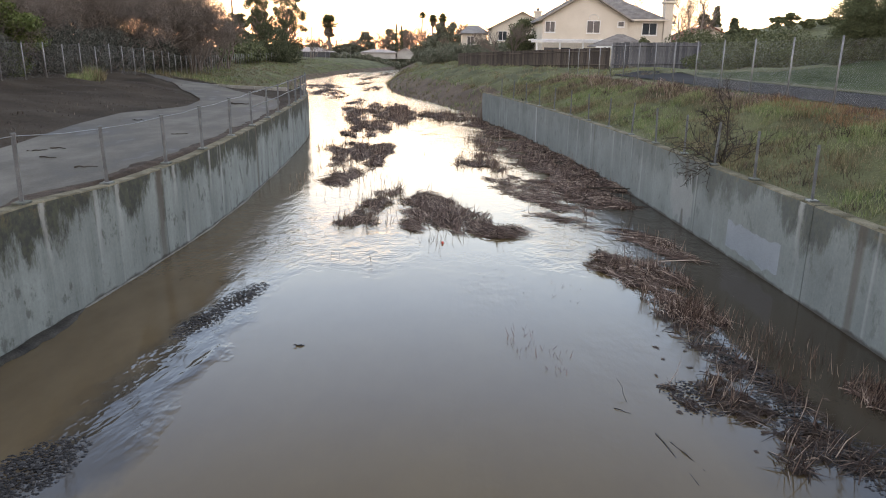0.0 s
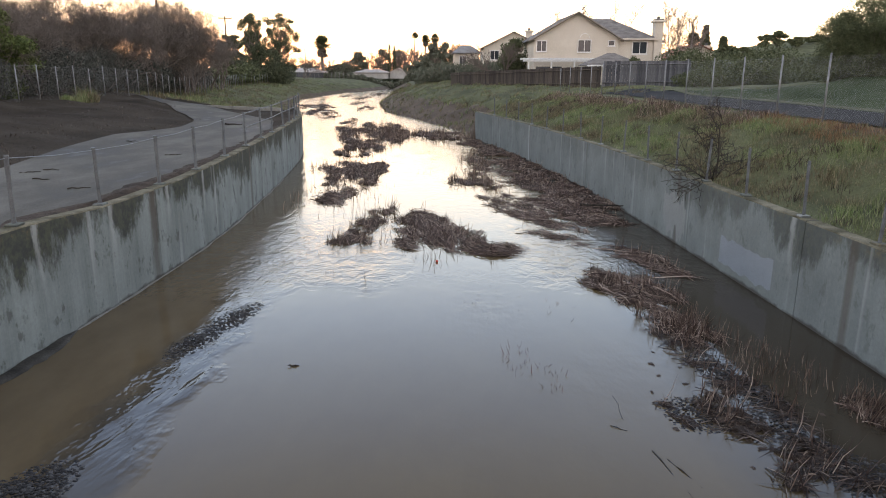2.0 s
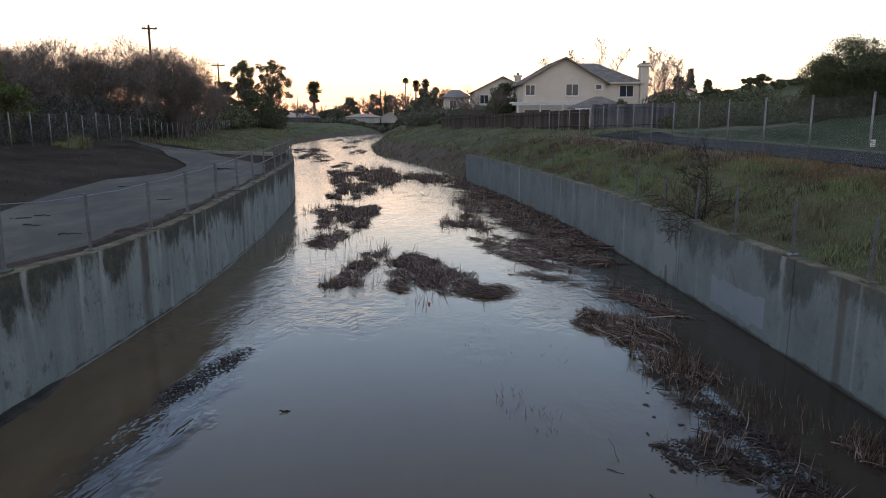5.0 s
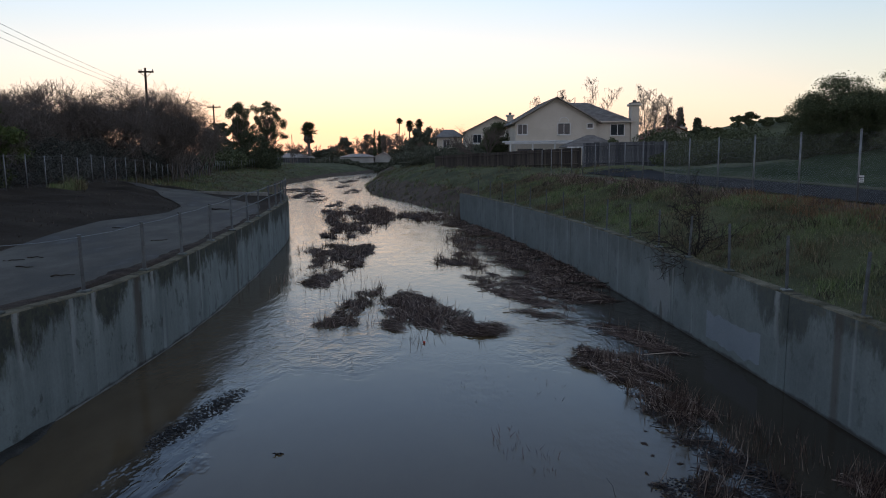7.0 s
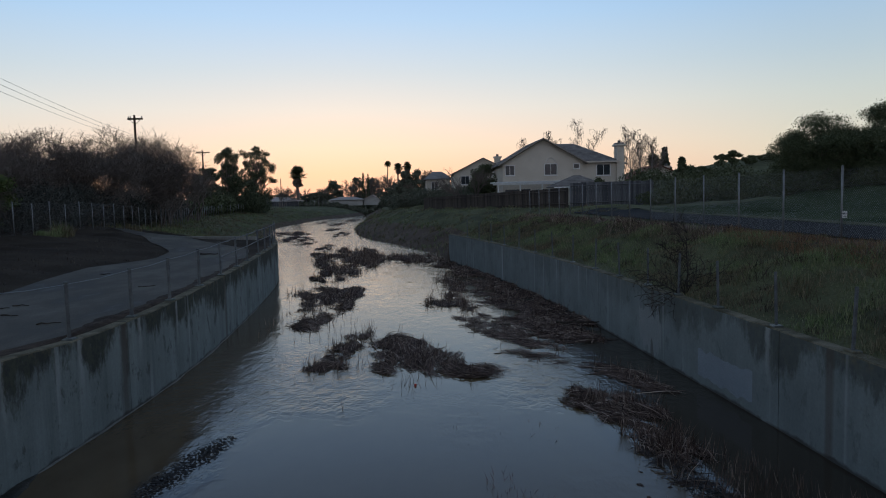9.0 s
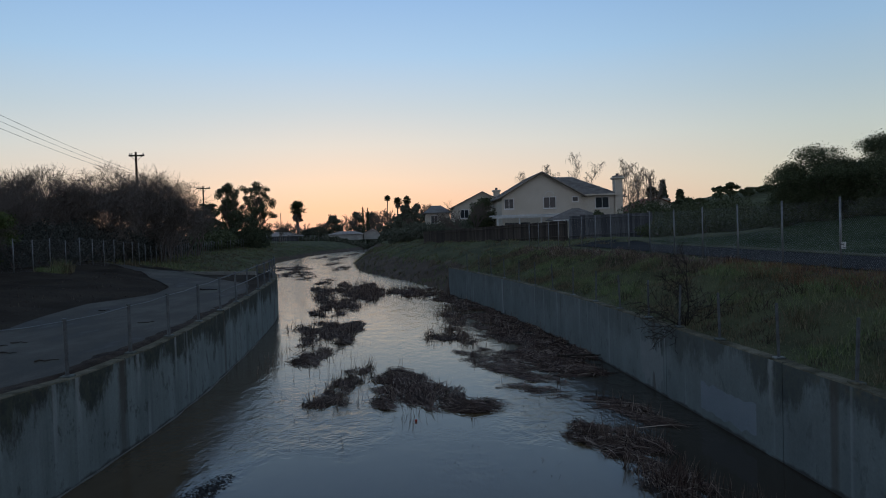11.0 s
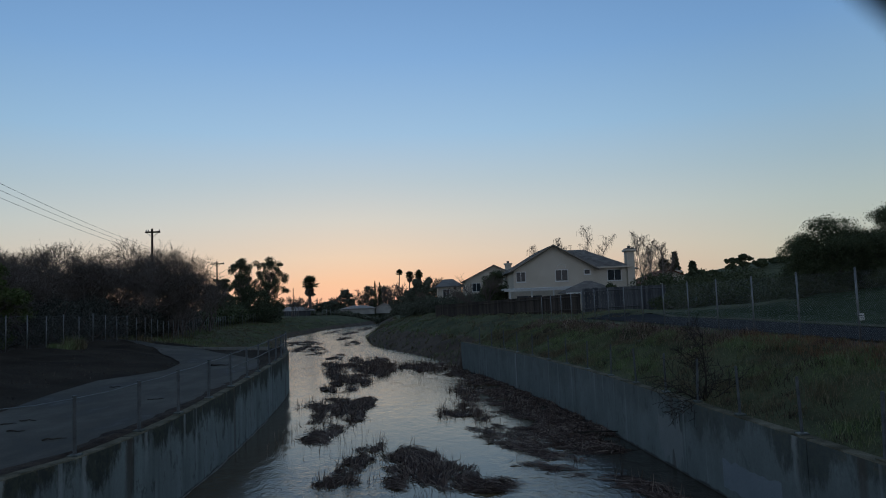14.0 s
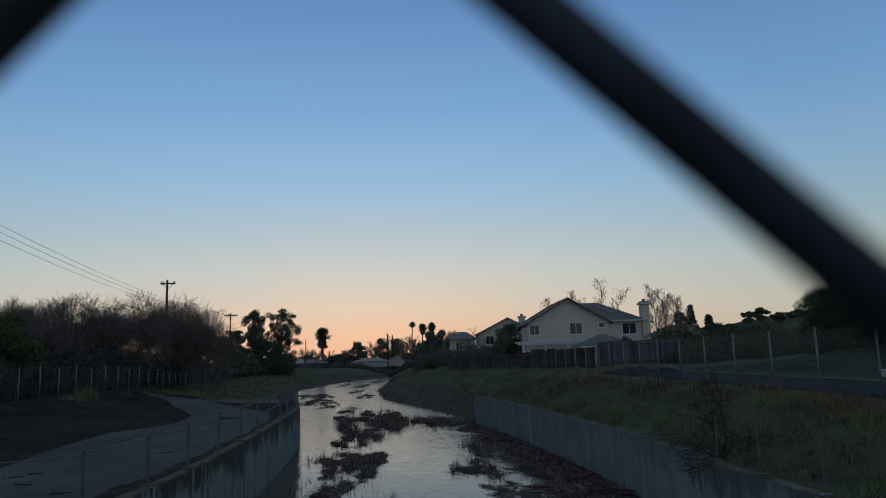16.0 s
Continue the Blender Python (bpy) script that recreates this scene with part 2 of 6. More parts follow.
PALE_BARK = mottled("pale_bark", (0.30, 0.27, 0.24), (0.48, 0.45, 0.41), 3, 25, 0.9, 0.3, 0.01)
REED = island_varied("dead_reed", [(0.0, (0.031, 0.02, 0.017)), (0.4, (0.09, 0.059, 0.048)), (0.75, (0.192, 0.134, 0.108)), (1.0, (0.44, 0.35, 0.285))], 0.8)
RED_STEM = island_varied("reddish_stem", [(0.0, (0.09, 0.035, 0.032)), (0.7, (0.19, 0.075, 0.068)), (1.0, (0.3, 0.17, 0.14))], 0.75)
REED_SOAKED = island_varied("soaked_reed", [(0.0, (0.018, 0.013, 0.011)), (0.5, (0.045, 0.031, 0.025)), (0.85, (0.085, 0.06, 0.047)), (1.0, (0.22, 0.17, 0.135))], 0.6)
LEAF_DULL = island_varied("dusty_hedge_leaf", [(0.0, (0.07, 0.075, 0.066)), (0.6, (0.095, 0.1, 0.088)), (1.0, (0.12, 0.125, 0.11))], 1.0, 0.02)
REED_WET = mottled("wet_reed_litter", (0.028, 0.021, 0.017), (0.085, 0.061, 0.049), 2, 16, 0.75, 1.0, 0.06)
GRASS = island_varied("grass_blade", [(0.0, (0.095, 0.135, 0.055)), (0.5, (0.165, 0.215, 0.09)), (0.8, (0.22, 0.26, 0.125)), (1.0, (0.33, 0.32, 0.2))], 0.8, patches=[(0.0, (0.075, 0.066, 0.042)), (0.6, (0.155, 0.13, 0.08)), (1.0, (0.28, 0.23, 0.15))])
DEAD_GRASS = island_varied("grass_blade", [(0.0, (0.095, 0.135, 0.055)), (0.5, (0.165, 0.215, 0.09)), (0.8, (0.22, 0.26, 0.125)), (1.0, (0.33, 0.32, 0.2))], 0.8, patches=[(0.0, (0.075, 0.066, 0.042)), (0.6, (0.155, 0.13, 0.08)), (1.0, (0.28, 0.23, 0.15))])
RUST_GRASS = island_varied("rusty_grass_blade", [(0.0, (0.105, 0.062, 0.035)), (0.6, (0.2, 0.122, 0.068)), (1.0, (0.31, 0.21, 0.13))], 0.85)
STONE = island_varied("dark_pebble", [(0.0, (0.012, 0.012, 0.013)), (0.75, (0.032, 0.031, 0.032)), (1.0, (0.075, 0.074, 0.075))], 0.7)
LEAF = island_varied("dark_leaf", [(0.0, (0.054, 0.067, 0.036)), (0.6, (0.096, 0.114, 0.060)), (1.0, (0.144, 0.162, 0.090))], 0.75)
LEAF_G = island_varied("green_leaf", [(0.0, (0.054, 0.078, 0.026)), (0.6, (0.096, 0.126, 0.042)), (1.0, (0.144, 0.168, 0.066))], 0.75)
LEAF_B = island_varied("brown_twig_leaf", [(0.0, (0.095, 0.08, 0.068)), (0.6, (0.15, 0.128, 0.108)), (1.0, (0.205, 0.178, 0.15))], 0.95, 0.05)
# Paler copy of the leaf tones: distance haze painted into the base colour.
LEAF_FAR = island_varied("haze_paled_leaf", [(0.0, (0.081, 0.095, 0.068)), (0.6, (0.149, 0.162, 0.121)), (1.0, (0.216, 0.216, 0.176))], 0.9)
# Bark lightened for far twigs, standing in for the haze before them.
BARK_FAR = mottled("haze_paled_twigs", (0.156, 0.124, 0.104), (0.260, 0.215, 0.189), 1, 20, 0.95, 0.2)
NEEDLE = island_varied("pine_needle", [(0.0, (0.054, 0.066, 0.042)), (0.6, (0.090, 0.108, 0.066)), (1.0, (0.132, 0.150, 0.090))], 0.8)


def glass(name, tone=(0.03, 0.035, 0.04)):
    m, n, l, b = material(name, 0.08, 0.0, 0.6)
    v = coords(n, l)
    l.new(ramp(n, l, noise_tex(n, l, v, 1.5), [(0.3, tone), (0.7, tuple(1.7 * x for x in tone))]), b.inputs["Base Color"])
    return m


PANE = glass("dark_window_glass")


def water():
    m, n, l, b = material("muddy_water", 0.04, 0.0, 0.42)
    b.inputs["IOR"].default_value = 1.33
    v = coords(n, l)
    sep = n.new("ShaderNodeSeparateXYZ")
    l.new(v, sep.inputs[0])
    x, y = sep.outputs["X"], sep.outputs["Y"]
    # silt hangs in the slack water under the left wall; the rest runs clearer and darker
    wander = math_node(n, l, "MULTIPLY", math_node(n, l, "SUBTRACT", noise_tex(n, l, coords(n, l, (1.0, 0.6, 1.0)), 0.9, 4, 0.6), 0.5), 1.8)
    drift = math_node(n, l, "ADD", math_node(n, l, "ADD", x, math_node(n, l, "MULTIPLY", y, -0.06)), wander)
    silt = span(n, l, drift, -5.4, -4.2, 1.0, 0.0)
    cloud = noise_tex(n, l, coords(n, l, (1.0, 0.5, 1.0)), 0.5, 6, 0.65)
    slack = span(n, l, math_node(n, l, "ADD", x, math_node(n, l, "MULTIPLY", wander, 0.4)), 3.6, 5.2)
    clear = ramp(n, l, cloud, [(0.3, (0.034, 0.027, 0.019)), (0.7, (0.046, 0.037, 0.026))])
    turbid = ramp(n, l, cloud, [(0.3, (0.094, 0.066, 0.033)), (0.7, (0.112, 0.08, 0.039))])
    clear = mix(n, l, slack, turbid, clear)
    muddy = ramp(n, l, cloud, [(0.3, (0.076, 0.055, 0.032)), (0.7, (0.118, 0.088, 0.053))])
    tone = mix(n, l, silt, clear, muddy)
    # dark sky reflections of the riffle along the gravel bar, painted into the base colour
    bed = math_node(n, l, "MULTIPLY", span(n, l, drift, -4.3, -4.7), span(n, l, drift, -5.9, -5.3))
    bed = math_node(n, l, "MULTIPLY", bed, math_node(n, l, "MULTIPLY", span(n, l, y, 6.0, 7.0), span(n, l, y, 16.0, 13.0, 0.0, 0.85)))
    l.new(mix(n, l, bed, tone, (0.042, 0.036, 0.03)), b.inputs["Base Color"])
    # fine wind ripple on the open far reach
    l.new(span(n, l, y, 22.0, 70.0, 0.05, 0.15), b.inputs["Roughness"])
    # pools lie almost flat, riffles are broken into small waves that run with the stream
    wv = coords(n, l, (1.0, 0.55, 1.0))
    small = math_node(n, l, "ADD", noise_tex(n, l, wv, 2.2, 3), math_node(n, l, "MULTIPLY", noise_tex(n, l, wv, 9.0, 4), 0.35))
    small = math_node(n, l, "SUBTRACT", small, 0.675)
    patch = ramp(n, l, noise_tex(n, l, coords(n, l, (0.16, 0.10, 1)), 1.0, 3), [(0.49, (0.015, 0.015, 0.015)), (0.68, (0.7, 0.7, 0.7))])
    bar = node(n, "ShaderNodeMapRange", **{"From Min": -4.0, "From Max": -4.6, "To Min": 0.0, "To Max": 0.9})
    bar.interpolation_type = "SMOOTHERSTEP"
    l.new(drift, bar.inputs["Value"])
    shallow = math_node(n, l, "MULTIPLY", bar.outputs[0], span(n, l, drift, -6.0, -5.0, 0.06, 1.0))
    reach = span(n, l, y, 17.0, 60.0, 0.12, 1.7)
    most = math_node(n, l, "MAXIMUM", patch, math_node(n, l, "MAXIMUM", math_node(n, l, "MULTIPLY", shallow, math_node(n, l, "MULTIPLY", span(n, l, y, 19.0, 14.0, 0.4, 1.0), span(n, l, y, 10.5, 12.5, 0.12, 1.0))), reach))
    weir = math_node(n, l, "MULTIPLY", span(n, l, math_node(n, l, "ADD", y, math_node(n, l, "MULTIPLY", wander, 1.6)), 14.6, 16.6, 0.0, 1.9), span(n, l, y, 26.0, 21.0))
    weir = math_node(n, l, "MULTIPLY", weir, span(n, l, math_node(n, l, "ABSOLUTE", math_node(n, l, "SUBTRACT", x, 0.7), 0.0), 0.8, 2.4))
    most = math_node(n, l, "MAXIMUM", most, weir)
    waves = math_node(n, l, "MULTIPLY", small, most)
    # long oblique wavelets where the stream drops off the gravel bar
    sw = n.new("ShaderNodeCombineXYZ")
    l.new(math_node(n, l, "MULTIPLY", math_node(n, l, "ADD", x, math_node(n, l, "MULTIPLY", y, -0.26)), 2.3), sw.inputs["X"])
    l.new(math_node(n, l, "MULTIPLY", y, 0.6), sw.inputs["Y"])
    ridge = noise_tex(n, l, sw.outputs[0], 1.0, 3, 0.5)
    band = math_node(n, l, "MULTIPLY", span(n, l, drift, -4.3, -4.7), span(n, l, drift, -5.7, -5.2))
    band = math_node(n, l, "MULTIPLY", band, math_node(n, l, "MULTIPLY", span(n, l, y, 7.2, 8.2), span(n, l, y, 13.0, 10.6)))
    waves = math_node(n, l, "ADD", waves, math_node(n, l, "MULTIPLY", math_node(n, l, "MULTIPLY", ridge, band), 1.9))
    swell = math_node(n, l, "MULTIPLY", noise_tex(n, l, coords(n, l, (1.0, 0.4, 1.0)), 1.1, 3), span(n, l, y, 22.0, 55.0, 0.0, 2.6))
    bump(n, l, b, math_node(n, l, "ADD", waves, swell), 0.6, 0.04)
    return m


WATER = water()


# ---------------------------------------------------------------- building helpers
def raw_mesh(name, verts, faces, mats, smooth=False, index=None):
    me = bpy.data.meshes.new(name)
    me.from_pydata([tuple(v) for v in verts], [], [tuple(f) for f in faces])
    for m in mats if isinstance(mats, (list, tuple)) else [mats]:
        me.materials.append(m)
    if index is not None:
        me.polygons.foreach_set("material_index", np.asarray(index, dtype=np.int32))
    if smooth:
        me.polygons.foreach_set("use_smooth", np.ones(len(me.polygons), dtype=bool))
    me.update()
    return me


def thing(name, loc=(0, 0, 0), turn=0.0, **tags):
    """An Empty at a thing's base; its parts hang under it."""
    ob = new(name)
    ob.matrix_basis = pose(*loc, 0, 0, turn)
    return tagged(ob, **tags)


def hung(name, me, parent, label="", kind=""):
    ob = new(name, me)
    if parent is not None:
        ob.parent = parent
    return tagged(ob, label=label, kind=kind)


def part(name, bm, mat, parent, label="", bevel=0.0, smooth=False, kind=""):
    if bevel:
        bmesh.ops.bevel(bm, geom=list(bm.edges), offset=bevel, segments=1, affect="EDGES", clamp_overlap=True)
    me = bpy.data.meshes.new(name)
    bm.to_mesh(me)
    bm.free()
    me.materials.append(mat)
    if smooth:
        me.polygons.foreach_set("use_smooth", np.ones(len(me.polygons), dtype=bool))
    return hung(name, me, parent, label, kind)


def box(bm, x0, x1, y0, y1, z0, z1, m=None):
    c = Matrix.Translation(((x0 + x1) / 2, (y0 + y1) / 2, (z0 + z1) / 2)) @ Matrix.Diagonal((x1 - x0, y1 - y0, z1 - z0, 1))
    bmesh.ops.create_cube(bm, size=1.0, matrix=(m @ c if m else c))
    return bm


def boxed(*a):
    return box(bmesh.new(), *a)


def rod(bm, a, b, r0, r1=None, n=8):
    a, b = Vector(a), Vector(b)
    d = b - a
    m = Matrix.Translation((a + b) / 2) @ d.to_track_quat("Z", "Y").to_matrix().to_4x4()
    bmesh.ops.create_cone(bm, cap_ends=True, segments=n, radius1=r0, radius2=r0 if r1 is None else r1, depth=d.length, matrix=m)
    return bm


def tubes(segs, sides=4):
    """Verts and faces of many tapered sticks: each (start, end, start radius, end radius)."""
    segs = np.asarray([(*a, *b, r, q) for a, b, r, q in segs], dtype=float)
    a, b = segs[:, 0:3], segs[:, 3:6]
    d = b - a
    d /= np.maximum(np.linalg.norm(d, axis=1), 1e-9)[:, None]
    ref = np.where(np.abs(d[:, 2:3]) > 0.9, np.array([[1.0, 0, 0]]), np.array([[0, 0, 1.0]]))
    u = np.cross(d, ref)
    u /= np.linalg.norm(u, axis=1)[:, None]
    w = np.cross(d, u)
    ang = np.arange(sides) * 2 * np.pi / sides
    ring = u[:, None, :] * np.cos(ang)[None, :, None] + w[:, None, :] * np.sin(ang)[None, :, None]
    v = np.concatenate([a[:, None] + ring * segs[:, 6][:, None, None], b[:, None] + ring * segs[:, 7][:, None, None]], axis=1).reshape(-1, 3)
    k = np.arange(sides)
    one = np.stack([k, (k + 1) % sides, sides + (k + 1) % sides, sides + k], axis=1)
    f = (np.arange(len(segs))[:, None, None] * 2 * sides + one[None]).reshape(-1, 4)
    return v, f


def leaf_quads(points, size, rng):
    """A small bent leaf or clump of needles at each point, turned at random."""
    n = len(points)
    s = size * rng.uniform(0.6, 1.4, n)[:, None]
    a = rng.normal(size=(n, 3))
    a /= np.linalg.norm(a, axis=1)[:, None]
    b = np.cross(a, rng.normal(size=(n, 3)))
    b /= np.linalg.norm(b, axis=1)[:, None]
    p = np.asarray(points)
    v = np.stack([p - a * s, p - b * s * 0.45, p + a * s, p + b * s * 0.45 + np.cross(a, b) * s * 0.25], axis=1).reshape(-1, 3)
    f = np.arange(4 * n).reshape(-1, 4)
    return v, f


def smoothstep(a, b, x):
    t = np.clip((x - a) / (b - a), 0, 1)
    return t * t * (3 - 2 * t)


# ---------------------------------------------------------------- plan: channel, banks, ground
LEFT_Y = [-60, 8, 11, 14, 16.5, 20.7, 24.6, 30.4, 36, 41, 46, 52, 60, 75, 100, 122, 147, 169, 182, 200, 3000]
LEFT_X = [-7.6, -7.27, -7.2, -7.0, -6.75, -6.65, -6.8, -7.1, -7.5, -7.95, -8.8, -10.3, -12.3, -15.6, -20, -23.2, -22.2, -20.1, -15.8, -13.2, -13.2]
RIGHT_Y = [-60, 5, 11, 14, 16.7, 20.2, 25, 30, 34.3, 40, 46, 52.5, 57.4, 65, 74.4, 88, 112, 143, 175, 200, 3000]
RIGHT_X = [7.9, 7.6, 7.5, 7.4, 7.27, 7.08, 6.85, 6.4, 5.87, 5.1, 4.1, 2.75, 2.0, 0.1, -2.9, -7, -9.8, -10.1, -11.65, -13, -13]
L_TOP, R_TOP, WALL_T = 2.25, 2.06, 0.30


def l_top(y):
    """The left wall's crest dips a little along the bend."""
    return float(np.interp(y, [9, 12, 14.5, 18, 22, 36], [2.40, 2.33, 2.18, 2.18, 2.25, 2.33]))


def r_top(y):
    return R_TOP


L_END, R_END = 55.0, 52.5


def soft(ys, xs, y):
    return sum(np.interp(y + o, ys, xs) for o in (-2.4, -1.6, -0.8, 0, 0.8, 1.6, 2.4)) / 7


def xl(y):
    return soft(LEFT_Y, LEFT_X, np.asarray(y, dtype=float))


def xr(y):
    return soft(RIGHT_Y, RIGHT_X, np.asarray(y, dtype=float))


def hill(x, y):
    return 17.0 * np.exp(-(((x - 185) / 90) ** 2 + ((y - 300) / 80) ** 2)) + 2.3 * np.exp(-(((x - 40) / 13) ** 2 + ((y - 42) / 16) ** 2))


def left_height(s, y):
    """Ground level at s metres outside the left toe of the channel."""
    near = np.interp(s, [0.18, 0.3, 1.5, 5.0, 7.5, 10, 14, 40, 3000], [2.1, 2.12, 2.17, 2.22, 2.5, 2.95, 3.4, 3.5, 3.5])
    far = np.interp(s, [0, 3, 7, 12, 30, 3000], [-0.25, 1.1, 2.1, 2.7, 3.2, 3.4])
    w = smoothstep(L_END - 3, L_END + 12, y)
    return near * (1 - w) + far * w


def right_height(s, y):
    near = np.interp(s, [0.18, 0.3, 1.2, 3.0, 4.6, 5.2, 10, 14, 30, 3000], [2.0, 2.0, 2.25, 2.9, 3.38, 3.42, 3.4, 3.5, 3.5, 3.5])
    far = np.interp(s, [0, 3, 6, 10, 16, 30, 3000], [-0.25, 1.2, 2.5, 3.3, 3.6, 3.5, 3.5])
    w = smoothstep(R_END - 2.5, R_END + 3.5, y)
    return near * (1 - w) + far * w


def rough_ground(x, y):
    return np.array([noise.noise((a * 0.35, b * 0.35, 3.1)) + 0.55 * noise.noise((a * 0.85, b * 0.75, 7.7)) for a, b in zip(x, y)])


def ground_height(x, y):
    x, y = np.atleast_1d(np.asarray(x, float)), np.atleast_1d(np.asarray(y, float))
    a, b = xl(y), xr(y)
    z = np.where(x < a, left_height(a - x, y), np.where(x > b, right_height(x - b, y), -0.5))
    s = np.where(x < a, a - x, x - b)
    amp_l = np.where(y < 60, 0.20 * smoothstep(5.5, 8, s), 0.14 * smoothstep(0.5, 3, s))
    amp_r = 0.38 * smoothstep(0.35, 1.8, s) * (1 - smoothstep(4.0, 4.9, s) * (1 - smoothstep(11, 13, s)) * (y < 60))
    rough = np.where(x < a, amp_l, np.where(x > b, amp_r, 0)) * rough_ground(x, y)
    return z + np.where((x < a - 0.2) | (x > b + 0.2), hill(x, y) + rough, 0)


def build_ground():
    ys = np.concatenate([np.arange(-60, 4, 4), np.arange(4, 66, 0.6), np.arange(66, 130, 2), np.arange(130, 420, 8), np.geomspace(430, 4000, 12)])
    so = np.concatenate([[0.0, 0.18, 0.3], np.arange(0.7, 16, 0.45), np.arange(16.5, 60, 2.2), np.arange(62, 330, 12), np.geomspace(350, 4000, 10)])
    inner = np.linspace(0.03, 0.97, 9)
    verts, kinds = [], []
    for y in ys:
        a, b = float(xl(y)), float(xr(y))
        walled_l, walled_r = y < L_END, y < R_END
        lx = a - so[::-1]
        rx = b + so
        xs = np.concatenate([lx, a + (b - a) * inner, rx])
        zl = left_height(so, y)[::-1].copy()
        zr = right_height(so, y).copy()
        if walled_l:
            zl[-1] = -0.6
        if walled_r:
            zr[0] = -0.6
        zl += hill(lx, y)
        zr += hill(rx, y)
        amp_l = 0.20 * smoothstep(5.5, 8, so[::-1]) if y < 60 else 0.14 * smoothstep(0.5, 3, so[::-1])
        amp_r = 0.38 * smoothstep(0.35, 1.8, so) * (1 - smoothstep(4.0, 4.9, so) * (1 - smoothstep(11, 13, so)) * (y < 60))
        zl += amp_l * rough_ground(lx, np.full(len(lx), y))
        zr += amp_r * rough_ground(rx, np.full(len(rx), y))
        zs = np.concatenate([zl, np.full(len(inner), -0.6), zr])
        verts += list(zip(xs, np.full(len(xs), y), zs))
    nc, nl = len(so) * 2 + len(inner), len(so)
    faces, index = [], []
    for r in range(len(ys) - 1):
        y = ys[r]
        for c in range(nc - 1):
            faces.append((r * nc + c, r * nc + c + 1, (r + 1) * nc + c + 1, (r + 1) * nc + c))
            if c < nl - 1:
                s = so[nl - 1 - c]
                index.append((2 if s < 26 else 0) if y < 56 else (1 if s < 2.5 else 0))
            elif c < nl + len(inner) - 1:
                index.append(3)
            else:
                s = so[max(0, c - nl - len(inner))]
                if y < 50:
                    index.append(1 if 3.9 < s < 5.6 else (4 if s > 9.5 else 0))
                else:
                    index.append(1 if s < 4.2 else 0)
    me = raw_mesh("ground", verts, faces, [GRASS_SOIL, DEAD_SOIL, DARK_SOIL, MUD, LAWN], True, index)
    return tagged(new("ground", me), label="grassy and muddy banks sloping down to the creek", category="ground", kind="structure")


build_ground()


def build_water():
    ys = np.concatenate([np.arange(-60, 4, 4), np.arange(4, 66, 1.0), np.arange(66, 215, 3)])
    verts, faces = [], []
    for y in ys:
        a, b = float(xl(y)) - 0.12, float(xr(y)) + 0.12
        if y > L_END:
            a -= 1.0
        if y > R_END:
            b += 1.0
        verts += [(a + (b - a) * k / 12, y, 0.0) for k in range(13)]
    for r in range(len(ys) - 1):
        faces += [(r * 13 + c, r * 13 + c + 1, r * 13 + c + 14, r * 13 + c + 13) for c in range(12)]
    me = raw_mesh("water", verts, faces, WATER, True)
    tagged(new("water", me), label="shallow muddy creek water reflecting the evening sky", category="water", kind="structure")


build_water()


def flood_wall(name, fx, side, joints, top_at, mat, label):
    """A concrete retaining wall in cast lengths; side -1 is the left bank, 1 the right."""
    wall = thing(name, label=label, category="retaining wall", kind="structure")
    cuts = joints
    for k in range(len(cuts) - 1):
        ys = np.linspace(cuts[k] + 0.012, cuts[k + 1] - 0.012, 9)
        verts, faces, index = [], [], []
        for y in ys:
            x, top = float(fx(y)), top_at(y)
            prof = [(0.0, -0.6), (0.0, top - 0.025), (0.025, top), (WALL_T - 0.02, top), (WALL_T, top - 0.02), (WALL_T, -0.6)]
            slope = float(fx(y + 0.2) - fx(y - 0.2)) / 0.4
            nx, ny = side / math.hypot(1, slope), -side * slope / math.hypot(1, slope)
            wob = 0.014 * noise.noise((k * 3.1, y, 0.5)) + 0.012 * noise.noise((k * 3.1 + 9, 3 * y, 0.5))
            verts += [(x + nx * o, y + ny * o, h + (wob if h > 0 else 0)) for o, h in prof]
        n = len(prof)
        for r in range(len(ys) - 1):
            for c in range(n - 1):
                q = (r * n + c, r * n + c + 1, (r + 1) * n + c + 1, (r + 1) * n + c)
                faces.append(q if side < 0 else q[::-1])
                index.append(1 if c in (1, 2) else 0)
        faces += [tuple(range(n)), tuple(range((len(ys) - 1) * n, len(ys) * n))]
        index += [0, 0]
        hung("wall_panel", raw_mesh("wall_panel", verts, faces, [mat, MOSS], False, index), wall)
    return wall


flood_wall("wall_left", xl, -1, [-12.0, -2.0, 7.0, 16.55, 25.5, 34.5, 43.5, L_END], l_top, WALL_L, "moss-streaked concrete flood wall curving along the creek")
flood_wall("wall_right", xr, 1, [-10.5, -4.2, 1.9, 8.0, 13.6, 19.3, 25.1, 31.3, 37.4, 44.5, R_END], r_top, WALL_R, "pale grey weathered concrete flood wall beside the creek")


